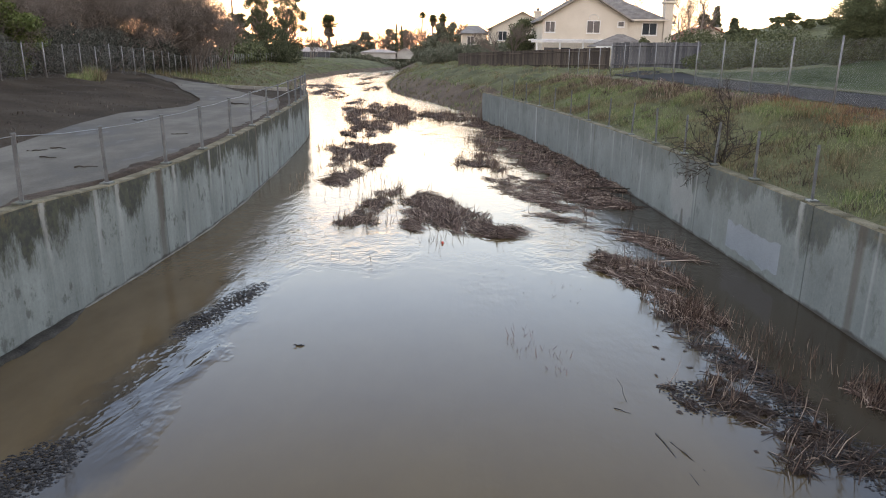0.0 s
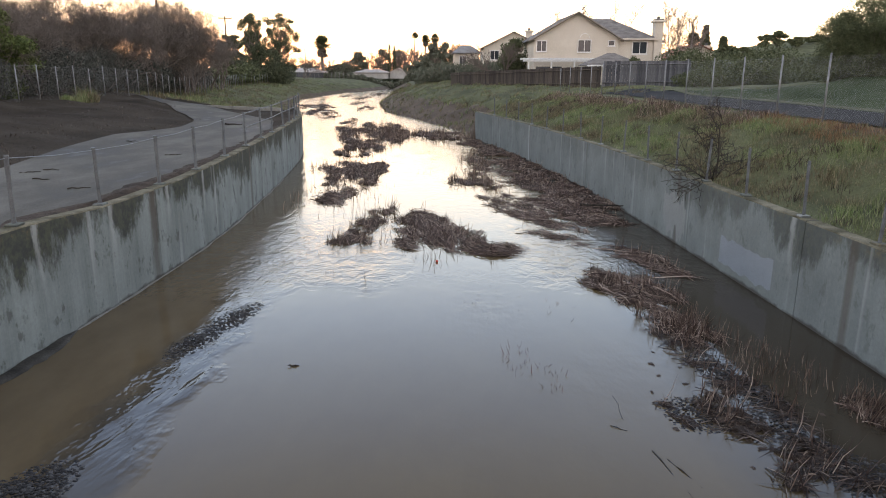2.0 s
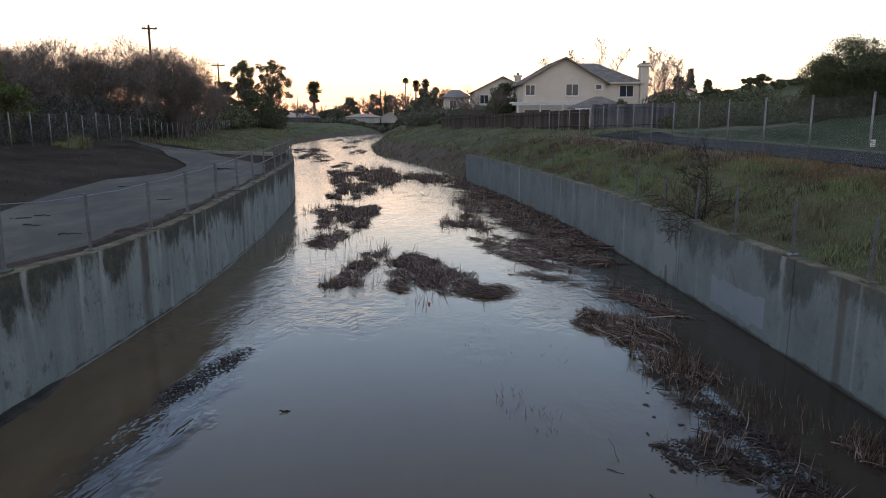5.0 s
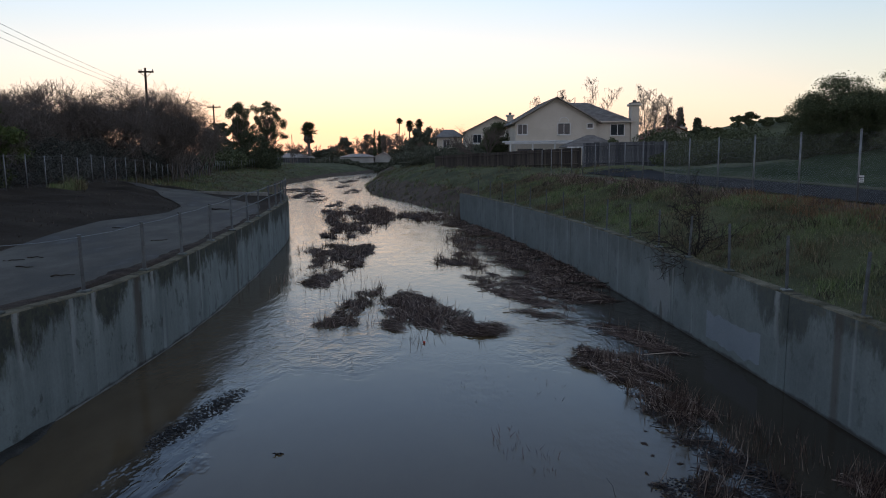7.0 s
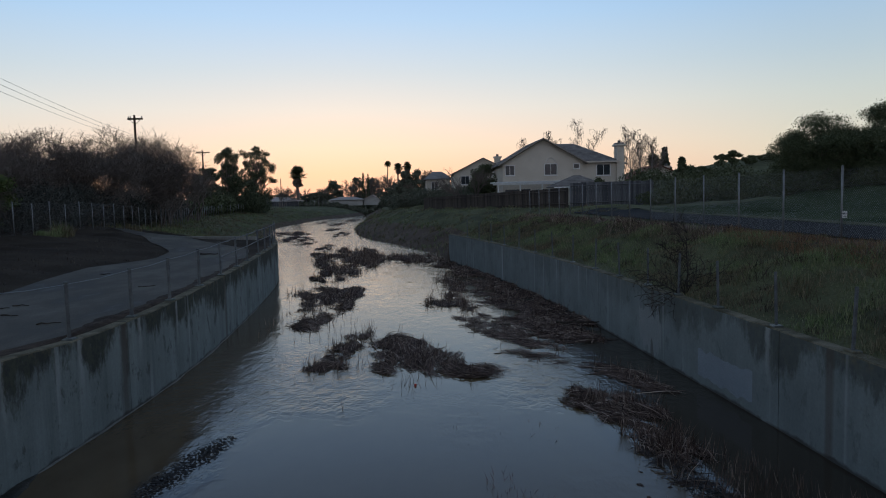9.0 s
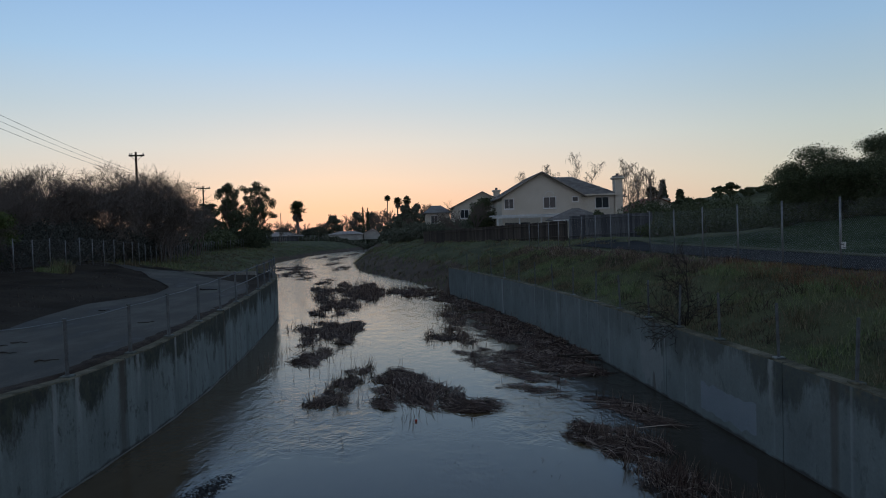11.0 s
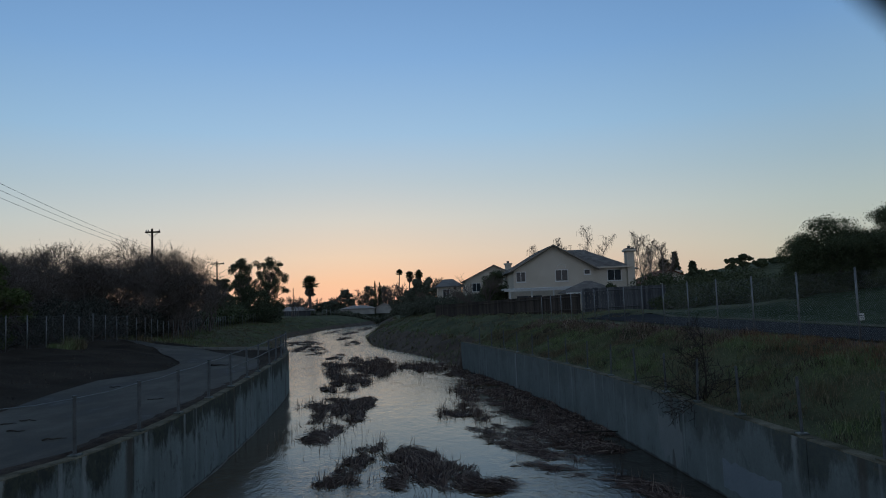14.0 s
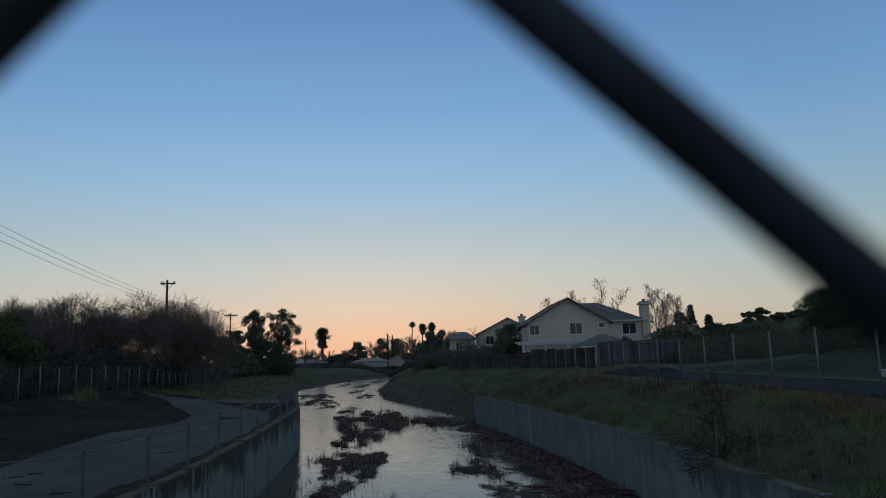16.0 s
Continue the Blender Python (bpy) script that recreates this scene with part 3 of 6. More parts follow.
def wall_foot():
    """The lip of the footing that shows along the left wall, and the silt that lies against it."""
    for name, y0, y1, wide, high, mat, label in (("wall_footing", 12.6, 33.0, 0.05, 0.025, VERGE_STONE, "narrow pale footing lip at the waterline"), ("silt_ledge", 3.0, 12.9, 0.22, 0.10, WET_SILT, "dark wet silt lying against the wall foot")):
        ys = np.arange(y0, y1, 0.12)
        verts, faces = [], []
        for k, y in enumerate(ys):
            x = float(xl(y))
            ease = min(1.0, (k + 1) / 6, (len(ys) - k) / 6)
            w = wide * (0.75 + 0.9 * noise.noise((y * 0.9, 2.0, wide * 30)) + 0.3 * noise.noise((y * 4.0, 5.0, 1.0)))
            h = high * (0.7 + 0.7 * noise.noise((y * 1.3, 8.0, 3.0)))
            w, h = max(0.01, w) * ease, max(-0.02, h) * ease
            verts += [(x - 0.02, y, h), (x + 0.6 * w, y, 0.85 * h), (x + w, y, 0.3 * h), (x + 1.15 * w, y, -0.1)]
        for r in range(len(ys) - 1):
            faces += [(4 * r + c, 4 * r + c + 1, 4 * r + c + 5, 4 * r + c + 4) for c in range(3)]
        tagged(new(name, raw_mesh(name, verts, faces, mat, True)), label=label, category="wall foot", kind="structure")


wall_foot()


def draped(name, left, right, mat, lift, tags, steps=60):
    """A surfaced strip laid on the ground between two edges."""
    def walk_line(pts):
        p = np.asarray(pts, float)
        d = np.concatenate([[0], np.cumsum(np.linalg.norm(np.diff(p, axis=0), axis=1))])
        t = np.linspace(0, d[-1], steps)
        return np.stack([np.interp(t, d, p[:, 0]), np.interp(t, d, p[:, 1])], axis=1)
    a, b = walk_line(left), walk_line(right)
    verts, faces = [], []
    for p, q in zip(a, b):
        for k in range(9):
            x, y = p + (q - p) * k / 8
            verts.append((x, y, float(ground_height(x, y)[0]) + lift))
    for r in range(steps - 1):
        faces += [(r * 9 + c, r * 9 + c + 1, r * 9 + c + 10, r * 9 + c + 9) for c in range(8)]
    return tagged(new(name, raw_mesh(name, verts, faces, mat, True)), **tags)


draped("path", [(-13.0, -12), (-12.0, 8), (-12.0, 19), (-12.7, 23.5), (-13.2, 28.5), (-12.8, 31.2), (-12.45, 34.0), (-13.1, 38.2), (-17.3, 45.9), (-22.0, 52.0)],
       [(-8.05, -12), (-7.75, 8), (-7.5, 14), (-7.3, 20), (-7.6, 27), (-8.05, 34), (-9.2, 39.6), (-12.4, 45), (-15.4, 50.0), (-17.4, 52.6)], PATH, 0.05,
       dict(label="damp grey paved maintenance path beside the wall", category="path", kind="structure"))
draped("road", [(12.7, -12), (12.7, 8), (12.6, 24), (12.3, 40), (12.0, 55)], [(16.9, -12), (16.9, 8), (16.8, 24), (16.3, 40), (15.6, 55)], ASPHALT, 0.05,
       dict(label="dark asphalt lane behind the wire fence", category="road", kind="structure"))
draped("verge", [(17.0, -12), (16.95, 24), (16.4, 40), (15.7, 55)], [(18.0, -12), (17.8, 24), (17.0, 40), (16.2, 55)], VERGE, 0.06,
       dict(label="pale dry grass verge along the lane", category="verge", kind="structure"))


def litter_strip():
    """Soil and leaf litter that has gathered along the back of the left wall."""
    verts, faces = [], []
    ys = np.arange(4, 46, 0.25)
    for y in ys:
        a = float(xl(y)) - WALL_T + 0.015
        w = 0.6 + 0.4 * noise.noise((y * 0.5, 1.0, 2.0)) + 0.2 * noise.noise((y * 1.9, 4.0, 2.0))
        for k in range(5):
            x = a - max(0.12, w) * k / 4
            z = float(ground_height(x, y)[0]) + 0.085 * (1 - k / 4) + 0.05 + 0.02 * noise.noise((x * 5, y * 5, 1)) - 0.035 * (k == 4)
            verts.append((x, y, l_top(y) - 0.03 if k == 0 else z))
    for r in range(len(ys) - 1):
        faces += [(r * 5 + c, r * 5 + c + 1, r * 5 + c + 6, r * 5 + c + 5) for c in range(4)]
    tagged(new("leaf_litter", raw_mesh("leaf_litter", verts, faces, LITTER, True)), label="dark soil and leaf litter along the wall", category="soil", kind="structure")


litter_strip()


def path_kerb():
    """Low concrete edging that closes the end of the path and runs on to the wall."""
    kerb = thing("kerb", label="low pale concrete kerb at the end of the path", category="kerb", kind="structure")
    a, b = Vector((-18.6, 53.0, 0)), Vector((-11.0, 49.6, 0))
    for k in range(6):
        p, q = a.lerp(b, k / 6 + 0.002), a.lerp(b, (k + 1) / 6 - 0.002)
        z = 2.36 - 0.01 * k
        m = Matrix.Translation(((p.x + q.x) / 2, (p.y + q.y) / 2, z)) @ Euler((0, 0, math.atan2(b.y - a.y, b.x - a.x))).to_matrix().to_4x4()
        part("kerb_stone", box(bmesh.new(), -(q - p).length / 2, (q - p).length / 2, -0.09, 0.09, -0.4, 0.10, m), KERB, kerb, bevel=0.015)


path_kerb()


def paint_patch(y0, y1, low, high, ragged, mat, label):
    """A thin coat of paint on the right wall's face, with uneven edges."""
    n = 24
    verts = []
    for k in range(n + 1):
        y = y0 + (y1 - y0) * k / n
        a = low + ragged * noise.noise((k * 0.45, 1.3, y0))
        b = high + ragged * noise.noise((k * 0.45, 7.3, y0))
        verts += [(float(xr(y)) - 0.004, y, a + (b - a) * c / 4) for c in range(5)]
    faces = [(5 * k + c, 5 * k + c + 1, 5 * k + c + 6, 5 * k + c + 5) for k in range(n) for c in range(4)]
    tagged(new("paint_patch", raw_mesh("paint_patch", verts, faces, mat)), label=label, category="paint patch", kind="structure")


paint_patch(14.6, 17.2, 0.22, 0.92, 0.10, mottled("pale_cover_paint", (0.205, 0.232, 0.252), (0.25, 0.28, 0.305), 0.9, 45, 0.8, 0.05, 0.004), "pale bluish patch of cover-up paint on the wall")
paint_patch(19.5, 21.2, 0.35, 1.35, 0.5, mottled("whitewash_smear", (0.215, 0.232, 0.226), (0.265, 0.28, 0.272), 0.9, 45, 0.85, 0.05, 0.004), "smeared pale whitewash on the concrete wall")


# ---------------------------------------------------------------- trees and shrubs
def polar(az, dist):
    return dist * math.sin(radians(az)), dist * math.cos(radians(az))


def ground_z(x, y):
    return float(ground_height(x, y)[0])


def branches(rng, start, direction, length, radius, depth, spread, segs, tips, droop=0.0, ratio=0.72, kids=(2, 4)):
    p, d = np.array(start, float), np.array(direction, float)
    d /= np.linalg.norm(d)
    steps = 3 if depth > 0 else 2
    for k in range(steps):
        d = d + rng.normal(0, 0.14, 3) + np.array([0, 0, 0.05 - droop * (1.5 if depth < 2 else 0.4)])
        d /= np.linalg.norm(d)
        q = p + d * length / steps
        r0, r1 = radius * (1 - 0.3 * k / steps), radius * (1 - 0.3 * (k + 1) / steps)
        segs.append((tuple(p), tuple(q), r0, r1))
        p = q
        if depth > 0 and k >= 1:
            for _ in range(rng.integers(*kids) if k == steps - 1 else rng.integers(1, 3)):
                side = rng.normal(size=3)
                side -= d * side.dot(d)
                side /= np.linalg.norm(side) + 1e-9
                nd = d + side * spread * rng.uniform(0.6, 1.2)
                branches(rng, p, nd, length * ratio * rng.uniform(0.75, 1.15), radius * 0.55, depth - 1, spread, segs, tips, droop, ratio, kids)
    if depth == 0:
        tips.append(tuple(p))


def bare_tree(x, y, height, seed, spread=0.75, depth=5, mat=None, trunk_r=None, droop=0.0, stems=1, label="", twig_mat=None, lean=(0, 0), twig=0.009, fray=0):
    rng = np.random.default_rng(seed)
    z = ground_z(x, y) - 0.1
    tree = thing("bare_tree", (x, y, z), label=label or "leafless winter tree with a dense tangle of twigs", category="tree")
    r = trunk_r or height * 0.02
    stem_segs = []
    for s in range(stems):
        a = rng.uniform(0, 6.28)
        segs, tips = [], []
        branches(rng, (0.3 * s * math.cos(a), 0.3 * s * math.sin(a), 0), (lean[0] + 0.3 * (stems > 1) * math.cos(a), lean[1] + 0.3 * (stems > 1) * math.sin(a), 1), height * 0.34, r, depth, spread, segs, tips, droop)
        stem_segs.append(segs)
    k = height / max(b[2] for segs in stem_segs for _, b, _, _ in segs)
    small = []
    for a, b, p, q in [g for segs in stem_segs for g in segs if g[2] < r * 0.1] if fray else []:
        for _ in range(fray):
            e = np.array(b) * k + (np.array(b) - np.array(a)) * k * rng.uniform(0.4, 1.0) + rng.normal(0, 0.15, 3)
            small.append((np.array(b) * k, e, twig * 0.8, twig * 0.55))
    for segs in stem_segs:
        big = [(np.array(a) * k, np.array(b) * k, p, q) for a, b, p, q in segs if p > r * 0.28]
        small += [(np.array(a) * k, np.array(b) * k, max(p, twig), max(q, twig * 0.85)) for a, b, p, q in segs if p <= r * 0.28]
        v, f = tubes(big, 6)
        hung("trunk", raw_mesh("trunk", v, f, mat or BARK, True), tree)
    v, f = tubes(small, 3)
    hung("crown", raw_mesh("crown", v, f, twig_mat or mat or BARK), tree, kind="stuff")
    return tree


def birch(x, y, height, seed, label):
    """A slim pale birch: upright leaders, short rising limbs and long hanging twigs."""
    rng = np.random.default_rng(seed)
    tree = thing("birch_tree", (x, y, ground_z(x, y) - 0.1), label=label, category="tree")
    big, fine = [], []
    for s in range(2):
        p = np.array([0.5 * s, 0.2 * s, 0.0])
        d = np.array([rng.normal(0, 0.05) + 0.06 * s, rng.normal(0, 0.05), 1.0])
        n, top = 12, height * (1 - 0.12 * s)
        for k in range(n):
            d = d + np.array([*rng.normal(0, 0.05, 2), 0])
            q = p + d / d[2] * top / n
            big.append((p, q, 0.11 * (1 - k / n) + 0.015, 0.11 * (1 - (k + 1) / n) + 0.015))
            for _ in range(3 if k > 4 else 0):
                a = rng.uniform(0, 6.28)
                run = (0.16 + 0.1 * rng.uniform()) * height * (1.15 - 0.55 * k / n)
                e = q + run * np.array([0.55 * math.cos(a), 0.55 * math.sin(a), 0.55])
                big.append((q, e, 0.028, 0.016))
                for _ in range(9):
                    t = q + (e - q) * rng.uniform(0.25, 1.0)
                    u = t + np.array([*rng.normal(0, 0.22, 2), rng.uniform(0.0, 0.35)])
                    w = u + np.array([*rng.normal(0, 0.14, 2), -rng.uniform(0.25, 1.1)])
                    fine += [(t, u, 0.013, 0.012), (u, w, 0.012, 0.010)]
            p = q
    v, f = tubes(big, 5)
    hung("trunk", raw_mesh("trunk", v, f, PALE_BARK, True), tree)
    v, f = tubes(fine, 3)
    hung("crown", raw_mesh("crown", v, f, BARK_FAR), tree, kind="stuff")
    return tree


def lobes(rng, n, size, height, low=0.25, swell=1.0):
    out = []
    for _ in range(n):
        h = rng.uniform(low, 1.0)
        w = math.sin(math.pi * min(0.94, max(0.14, (h - low * 0.6) / (1.05 - low * 0.6)))) ** 0.6
        a, r = rng.uniform(0, 6.28), rng.uniform(0.15, 0.8) * w
        out.append((size * r * math.cos(a), size * r * math.sin(a), height * h * 0.9, swell * size * rng.uniform(0.22, 0.42), swell * height * rng.uniform(0.09, 0.16)))
    return out


def leafy_tree(x, y, height, width, seed, name="tree", mat=None, leaves=5000, leaf=0.18, n_lobes=16, low=0.25, label="", trunk_r=None, category="tree", bark=None, swell=1.0):
    rng = np.random.default_rng(seed)
    z = ground_z(x, y) - 0.1
    tree = thing(name, (x, y, z), label=label or "dark evergreen tree with a broken rounded crown", category=category)
    lb = lobes(rng, n_lobes, width / 2, height, low, swell)
    segs = []
    r = trunk_r or height * 0.022
    top = np.array([0, 0, height * 0.72])
    p = np.zeros(3)
    for k in range(5):
        q = top * (k + 1) / 5 + np.array([*rng.normal(0, 0.02 * height, 2), 0])
        segs.append((p, q, r * (1 - 0.17 * k), r * (1 - 0.17 * (k + 1))))
        p = q
    for cx, cy, cz, _, _ in lb:
        a = top * min(0.9, rng.uniform(0.25, 0.8) * cz / (0.72 * height))
        m = (a + np.array([cx, cy, cz])) / 2 + rng.normal(0, 0.03 * height, 3)
        segs += [(a, m, r * 0.4, r * 0.25), (m, np.array([cx, cy, cz]), r * 0.25, r * 0.08)]
    v, f = tubes(segs, 6)
    hung("trunk", raw_mesh("trunk", v, f, bark or BARK, True), tree)
    pts = []
    per = leaves // len(lb)
    for cx, cy, cz, rr, rz in lb:
        d = rng.normal(size=(per, 3))
        d /= np.linalg.norm(d, axis=1)[:, None]
        d *= (rng.uniform(0.1, 1.0, per) ** 0.5 * (1 + 0.4 * rng.uniform(0, 1, per) ** 4))[:, None]
        pts.append(np.array([cx, cy, cz]) + d * np.array([rr, rr, rz]))
    pts = np.concatenate(pts)
    pts = pts[pts[:, 2] > 0.1]
    v, f = leaf_quads(pts, leaf, rng)
    hung("crown", raw_mesh("crown", v, f, mat or LEAF), tree)
    return tree


def shrub_row(a, b, height, depth, seed, name="hedge", mat=None, leaves=9000, leaf=0.16, label="", category="hedge"):
    """A run of overgrown bushes between two plan points, grown together."""
    rng = np.random.default_rng(seed)
    a, b = np.array(a, float), np.array(b, float)
    mid = (a + b) / 2
    z = ground_z(*mid)
    ob = thing(name, (mid[0], mid[1], z), label=label, category=category)
    length = np.linalg.norm(b - a)
    n = max(4, int(length / (0.55 * depth)))
    pts, segs = [], []
    for k in range(n):
        c = a + (b - a) * (k + rng.uniform(0.2, 0.8)) / n - mid + rng.normal(0, 0.12 * depth, 2)
        g = ground_z(*(c + mid)) - z
        h = height * rng.uniform(0.6, 1.1)
        per = leaves // n
        d = rng.normal(size=(per, 3))
        d /= np.linalg.norm(d, axis=1)[:, None]
        d *= rng.uniform(0.3, 1.1, per)[:, None] ** 0.5
        p = np.array([c[0], c[1], g + h * 0.48]) + d * np.array([depth * 0.55, depth * 0.55, h * 0.55])
        pts.append(p[p[:, 2] > g + 0.02])
        for _ in range(5):
            e = np.array([c[0], c[1], g]) + np.array([*rng.normal(0, 0.3 * depth, 2), h * rng.uniform(0.5, 0.95)])
            segs.append((np.array([c[0], c[1], g - 0.1]), e, 0.04, 0.012))
    v, f = tubes(segs, 4)
    hung("undergrowth", raw_mesh("undergrowth", v, f, BARK), ob, kind="stuff")
    v, f = leaf_quads(np.concatenate(pts), leaf, rng)
    hung("foliage", raw_mesh("foliage", v, f, mat or LEAF), ob)
    return ob


def palm(x, y, height, crown, seed, skirt=True, label=""):
    rng = np.random.default_rng(seed)
    z = ground_z(x, y)
    ob = thing("palm_tree", (x, y, z), label=label or "tall fan palm with a shaggy round crown", category="palm tree")
    segs = []
    for k in range(8):
        segs.append(((0.1 * math.sin(k), 0, height * 0.93 * k / 8), (0.1 * math.sin(k + 1), 0, height * 0.93 * (k + 1) / 8), crown * (0.1 - 0.005 * k), crown * (0.1 - 0.005 * (k + 1))))
    v, f = tubes(segs, 8)
    hung("trunk", raw_mesh("trunk", v, f, BARK, True), ob)
    hub = np.array([0.1 * math.sin(8), 0, height - crown * 0.48])

    def fronds(n, lo, hi, name, mat, length, drop=0.0):
        verts, faces = [], []
        for _ in range(n):
            az, el = rng.uniform(0, 6.28), radians(rng.uniform(lo, hi))
            d = np.array([math.cos(az) * math.cos(el), math.sin(az) * math.cos(el), math.sin(el)])
            side = np.array([-math.sin(az), math.cos(az), 0])
            L = length * rng.uniform(0.8, 1.1)
            up = np.cross(side, d)
            start = hub - np.array([0, 0, drop * rng.uniform(0, 1)])
            root = start + d * L * 0.45
            segs2.append((start, root, 0.05, 0.03))
            for j in range(9):
                g = (j - 4) / 4 * 1.25
                tip = root + (d * math.cos(g) + side * math.sin(g)) * L * 0.6 - np.array([0, 0, L * 0.12 * abs(g)]) + up * rng.normal(0, 0.05)
                w = (side * 0.06 + d * 0.03) * crown * 0.62
                base = len(verts)
                mid = (root + tip) / 2
                verts += [root, mid - w, tip, mid + w + up * 0.05]
                faces.append((base, base + 1, base + 2, base + 3))
        segs2_mesh = tubes(segs2, 4)
        off = len(verts)
        verts += list(segs2_mesh[0])
        faces += [tuple(int(i) + off for i in q) for q in segs2_mesh[1]]
        hung(name, raw_mesh(name, verts, faces, mat), ob)

    segs2 = []
    fronds(90, -30, 88, "fronds", LEAF, crown * 0.5)
    if skirt:
        segs2 = []
        fronds(90, -85, -40, "dead_skirt", LEAF_B, crown * 0.42, crown * 0.3)
    return ob


def conifer(x, y, height, width, seed, label="", name="conifer_tree", mat=None, tiers=22, narrow=1.0):
    rng = np.random.default_rng(seed)
    z = ground_z(x, y)
    ob = thing(name, (x, y, z), label=label or "pointed dark evergreen conifer", category="tree")
    v, f = tubes([((0, 0, 0), (0, 0, height * 0.6), height * 0.018, height * 0.01), ((0, 0, height * 0.6), (0, 0, height), height * 0.01, 0.01)], 6)
    hung("trunk", raw_mesh("trunk", v, f, BARK, True), ob)
    pts, segs = [], []
    for k in range(tiers):
        h = height * (0.1 + 0.88 * k / tiers)
        R = width / 2 * (1 - (k / tiers) ** narrow) * rng.uniform(0.75, 1.15) + 0.05
        for _ in range(7):
            a = rng.uniform(0, 6.28)
            e = np.array([R * math.cos(a), R * math.sin(a), h - 0.15 * R])
            segs.append(((0, 0, h), e, 0.03, 0.01))
            t = rng.uniform(0.1, 1, 26)[:, None]
            pts.append(np.array([0, 0, h]) * (1 - t) + e * t + rng.normal(0, 0.07 * R + 0.04, (26, 3)))
    v, f = tubes(segs, 3)
    hung("limbs", raw_mesh("limbs", v, f, BARK), ob, kind="stuff")
    v, f = leaf_quads(np.concatenate(pts), 0.05 * width + 0.08, rng)
    hung("needles", raw_mesh("needles", v, f, mat or NEEDLE), ob)
    return ob


def top_height(x, y, el):
    """Height above the ground there of what stands el degrees over the eye."""
    return EYE + math.hypot(x, y) * math.tan(radians(el)) - ground_z(x, y)


# leafless thicket behind the wire fence
for k, (az, el) in enumerate([(-34.0, 5.8), (-31.8, 5.0), (-30.2, 5.3), (-28.7, 5.6), (-27.5, 5.5), (-26.4, 5.4), (-25.3, 5.4), (-24.3, 5.3), (-23.3, 5.5), (-22.4, 5.7), (-21.4, 5.8), (-20.3, 5.3), (-19.6, 4.4)]):
    x, y = polar(az, (26.0 + 1.5 * (k % 2)) / math.sin(radians(-az)))
    bare_tree(x, y, top_height(x, y, el), 20 + k, 1.05, 5, stems=2, trunk_r=0.12, twig=0.0085, droop=0.02, fray=2)
x, y = polar(-28.2, 55)
bare_tree(x, y, top_height(x, y, 5.9), 41, 0.5, 4, label="thin leafless tree with open crooked branches")
for k, (az, dist, el) in enumerate([(-18.9, 84, 3.2), (-18.0, 90, 2.7), (-17.0, 98, 2.3), (-10.6, 190, 1.2)]):
    x, y = polar(az, dist)
    bare_tree(x, y, top_height(x, y, el), 60 + k, 0.6, 4, stems=4, twig=0.016, label="low leafless thicket tree glowing at the edges")
x, y = polar(-31.6, 47)
leafy_tree(x, y, top_height(x, y, 4.4), 5.0, 3, mat=LEAF_G, leaves=16000, leaf=0.085, low=0.1, label="green leafy tree behind the wire fence")
x, y = polar(-37, 43)
leafy_tree(x, y, top_height(x, y, 5.0), 6.0, 4, mat=LEAF_G, leaves=14000, leaf=0.085, low=0.1, label="green leafy tree behind the wire fence")
shrub_row((-23.6, 26), (-25.0, 56), 3.6, 2.6, 5, mat=LEAF_DULL, leaves=64000, leaf=0.065, label="overgrown dark hedge behind the chain-link fence")
shrub_row((-25.5, 57), (-33, 98), 3.3, 3.6, 6, mat=LEAF_DULL, leaves=36000, leaf=0.11, label="overgrown dark hedge behind the chain-link fence")
shrub_row((-34.5, 100), (-37, 168), 3.0, 4.0, 7, leaves=20000, leaf=0.3, label="distant dark bushes behind the fence")

shrub_row((-27.5, 30), (-30, 64), 4.3, 3.0, 19, mat=LEAF_B, leaves=14000, leaf=0.08, label="brown leafless undergrowth below the bare trees")
shrub_row((-28.0, 55), (-33, 88), 4.3, 3.4, 29, mat=LEAF_B, leaves=22000, leaf=0.1, label="brown leafless undergrowth below the bare trees")
shrub_row((-42.0, 138), (-29.5, 146), 6.5, 6.0, 39, mat=NEEDLE, leaves=16000, leaf=0.16, label="dark evergreen bushes at the foot of the pines")

# pines beside the second pole
for k, (az, dist, el, w) in enumerate([(-16.0, 150, 2.9, 12), (-14.3, 148, 4.6, 11), (-12.4, 152, 4.6, 12.5)]):
    x, y = polar(az, dist)
    leafy_tree(x, y, top_height(x, y, el), w, 80 + k, name="pine_tree", mat=NEEDLE, leaves=24000, leaf=0.13, n_lobes=90, low=0.14, swell=0.37, label="tall dark pine with clumped open foliage")

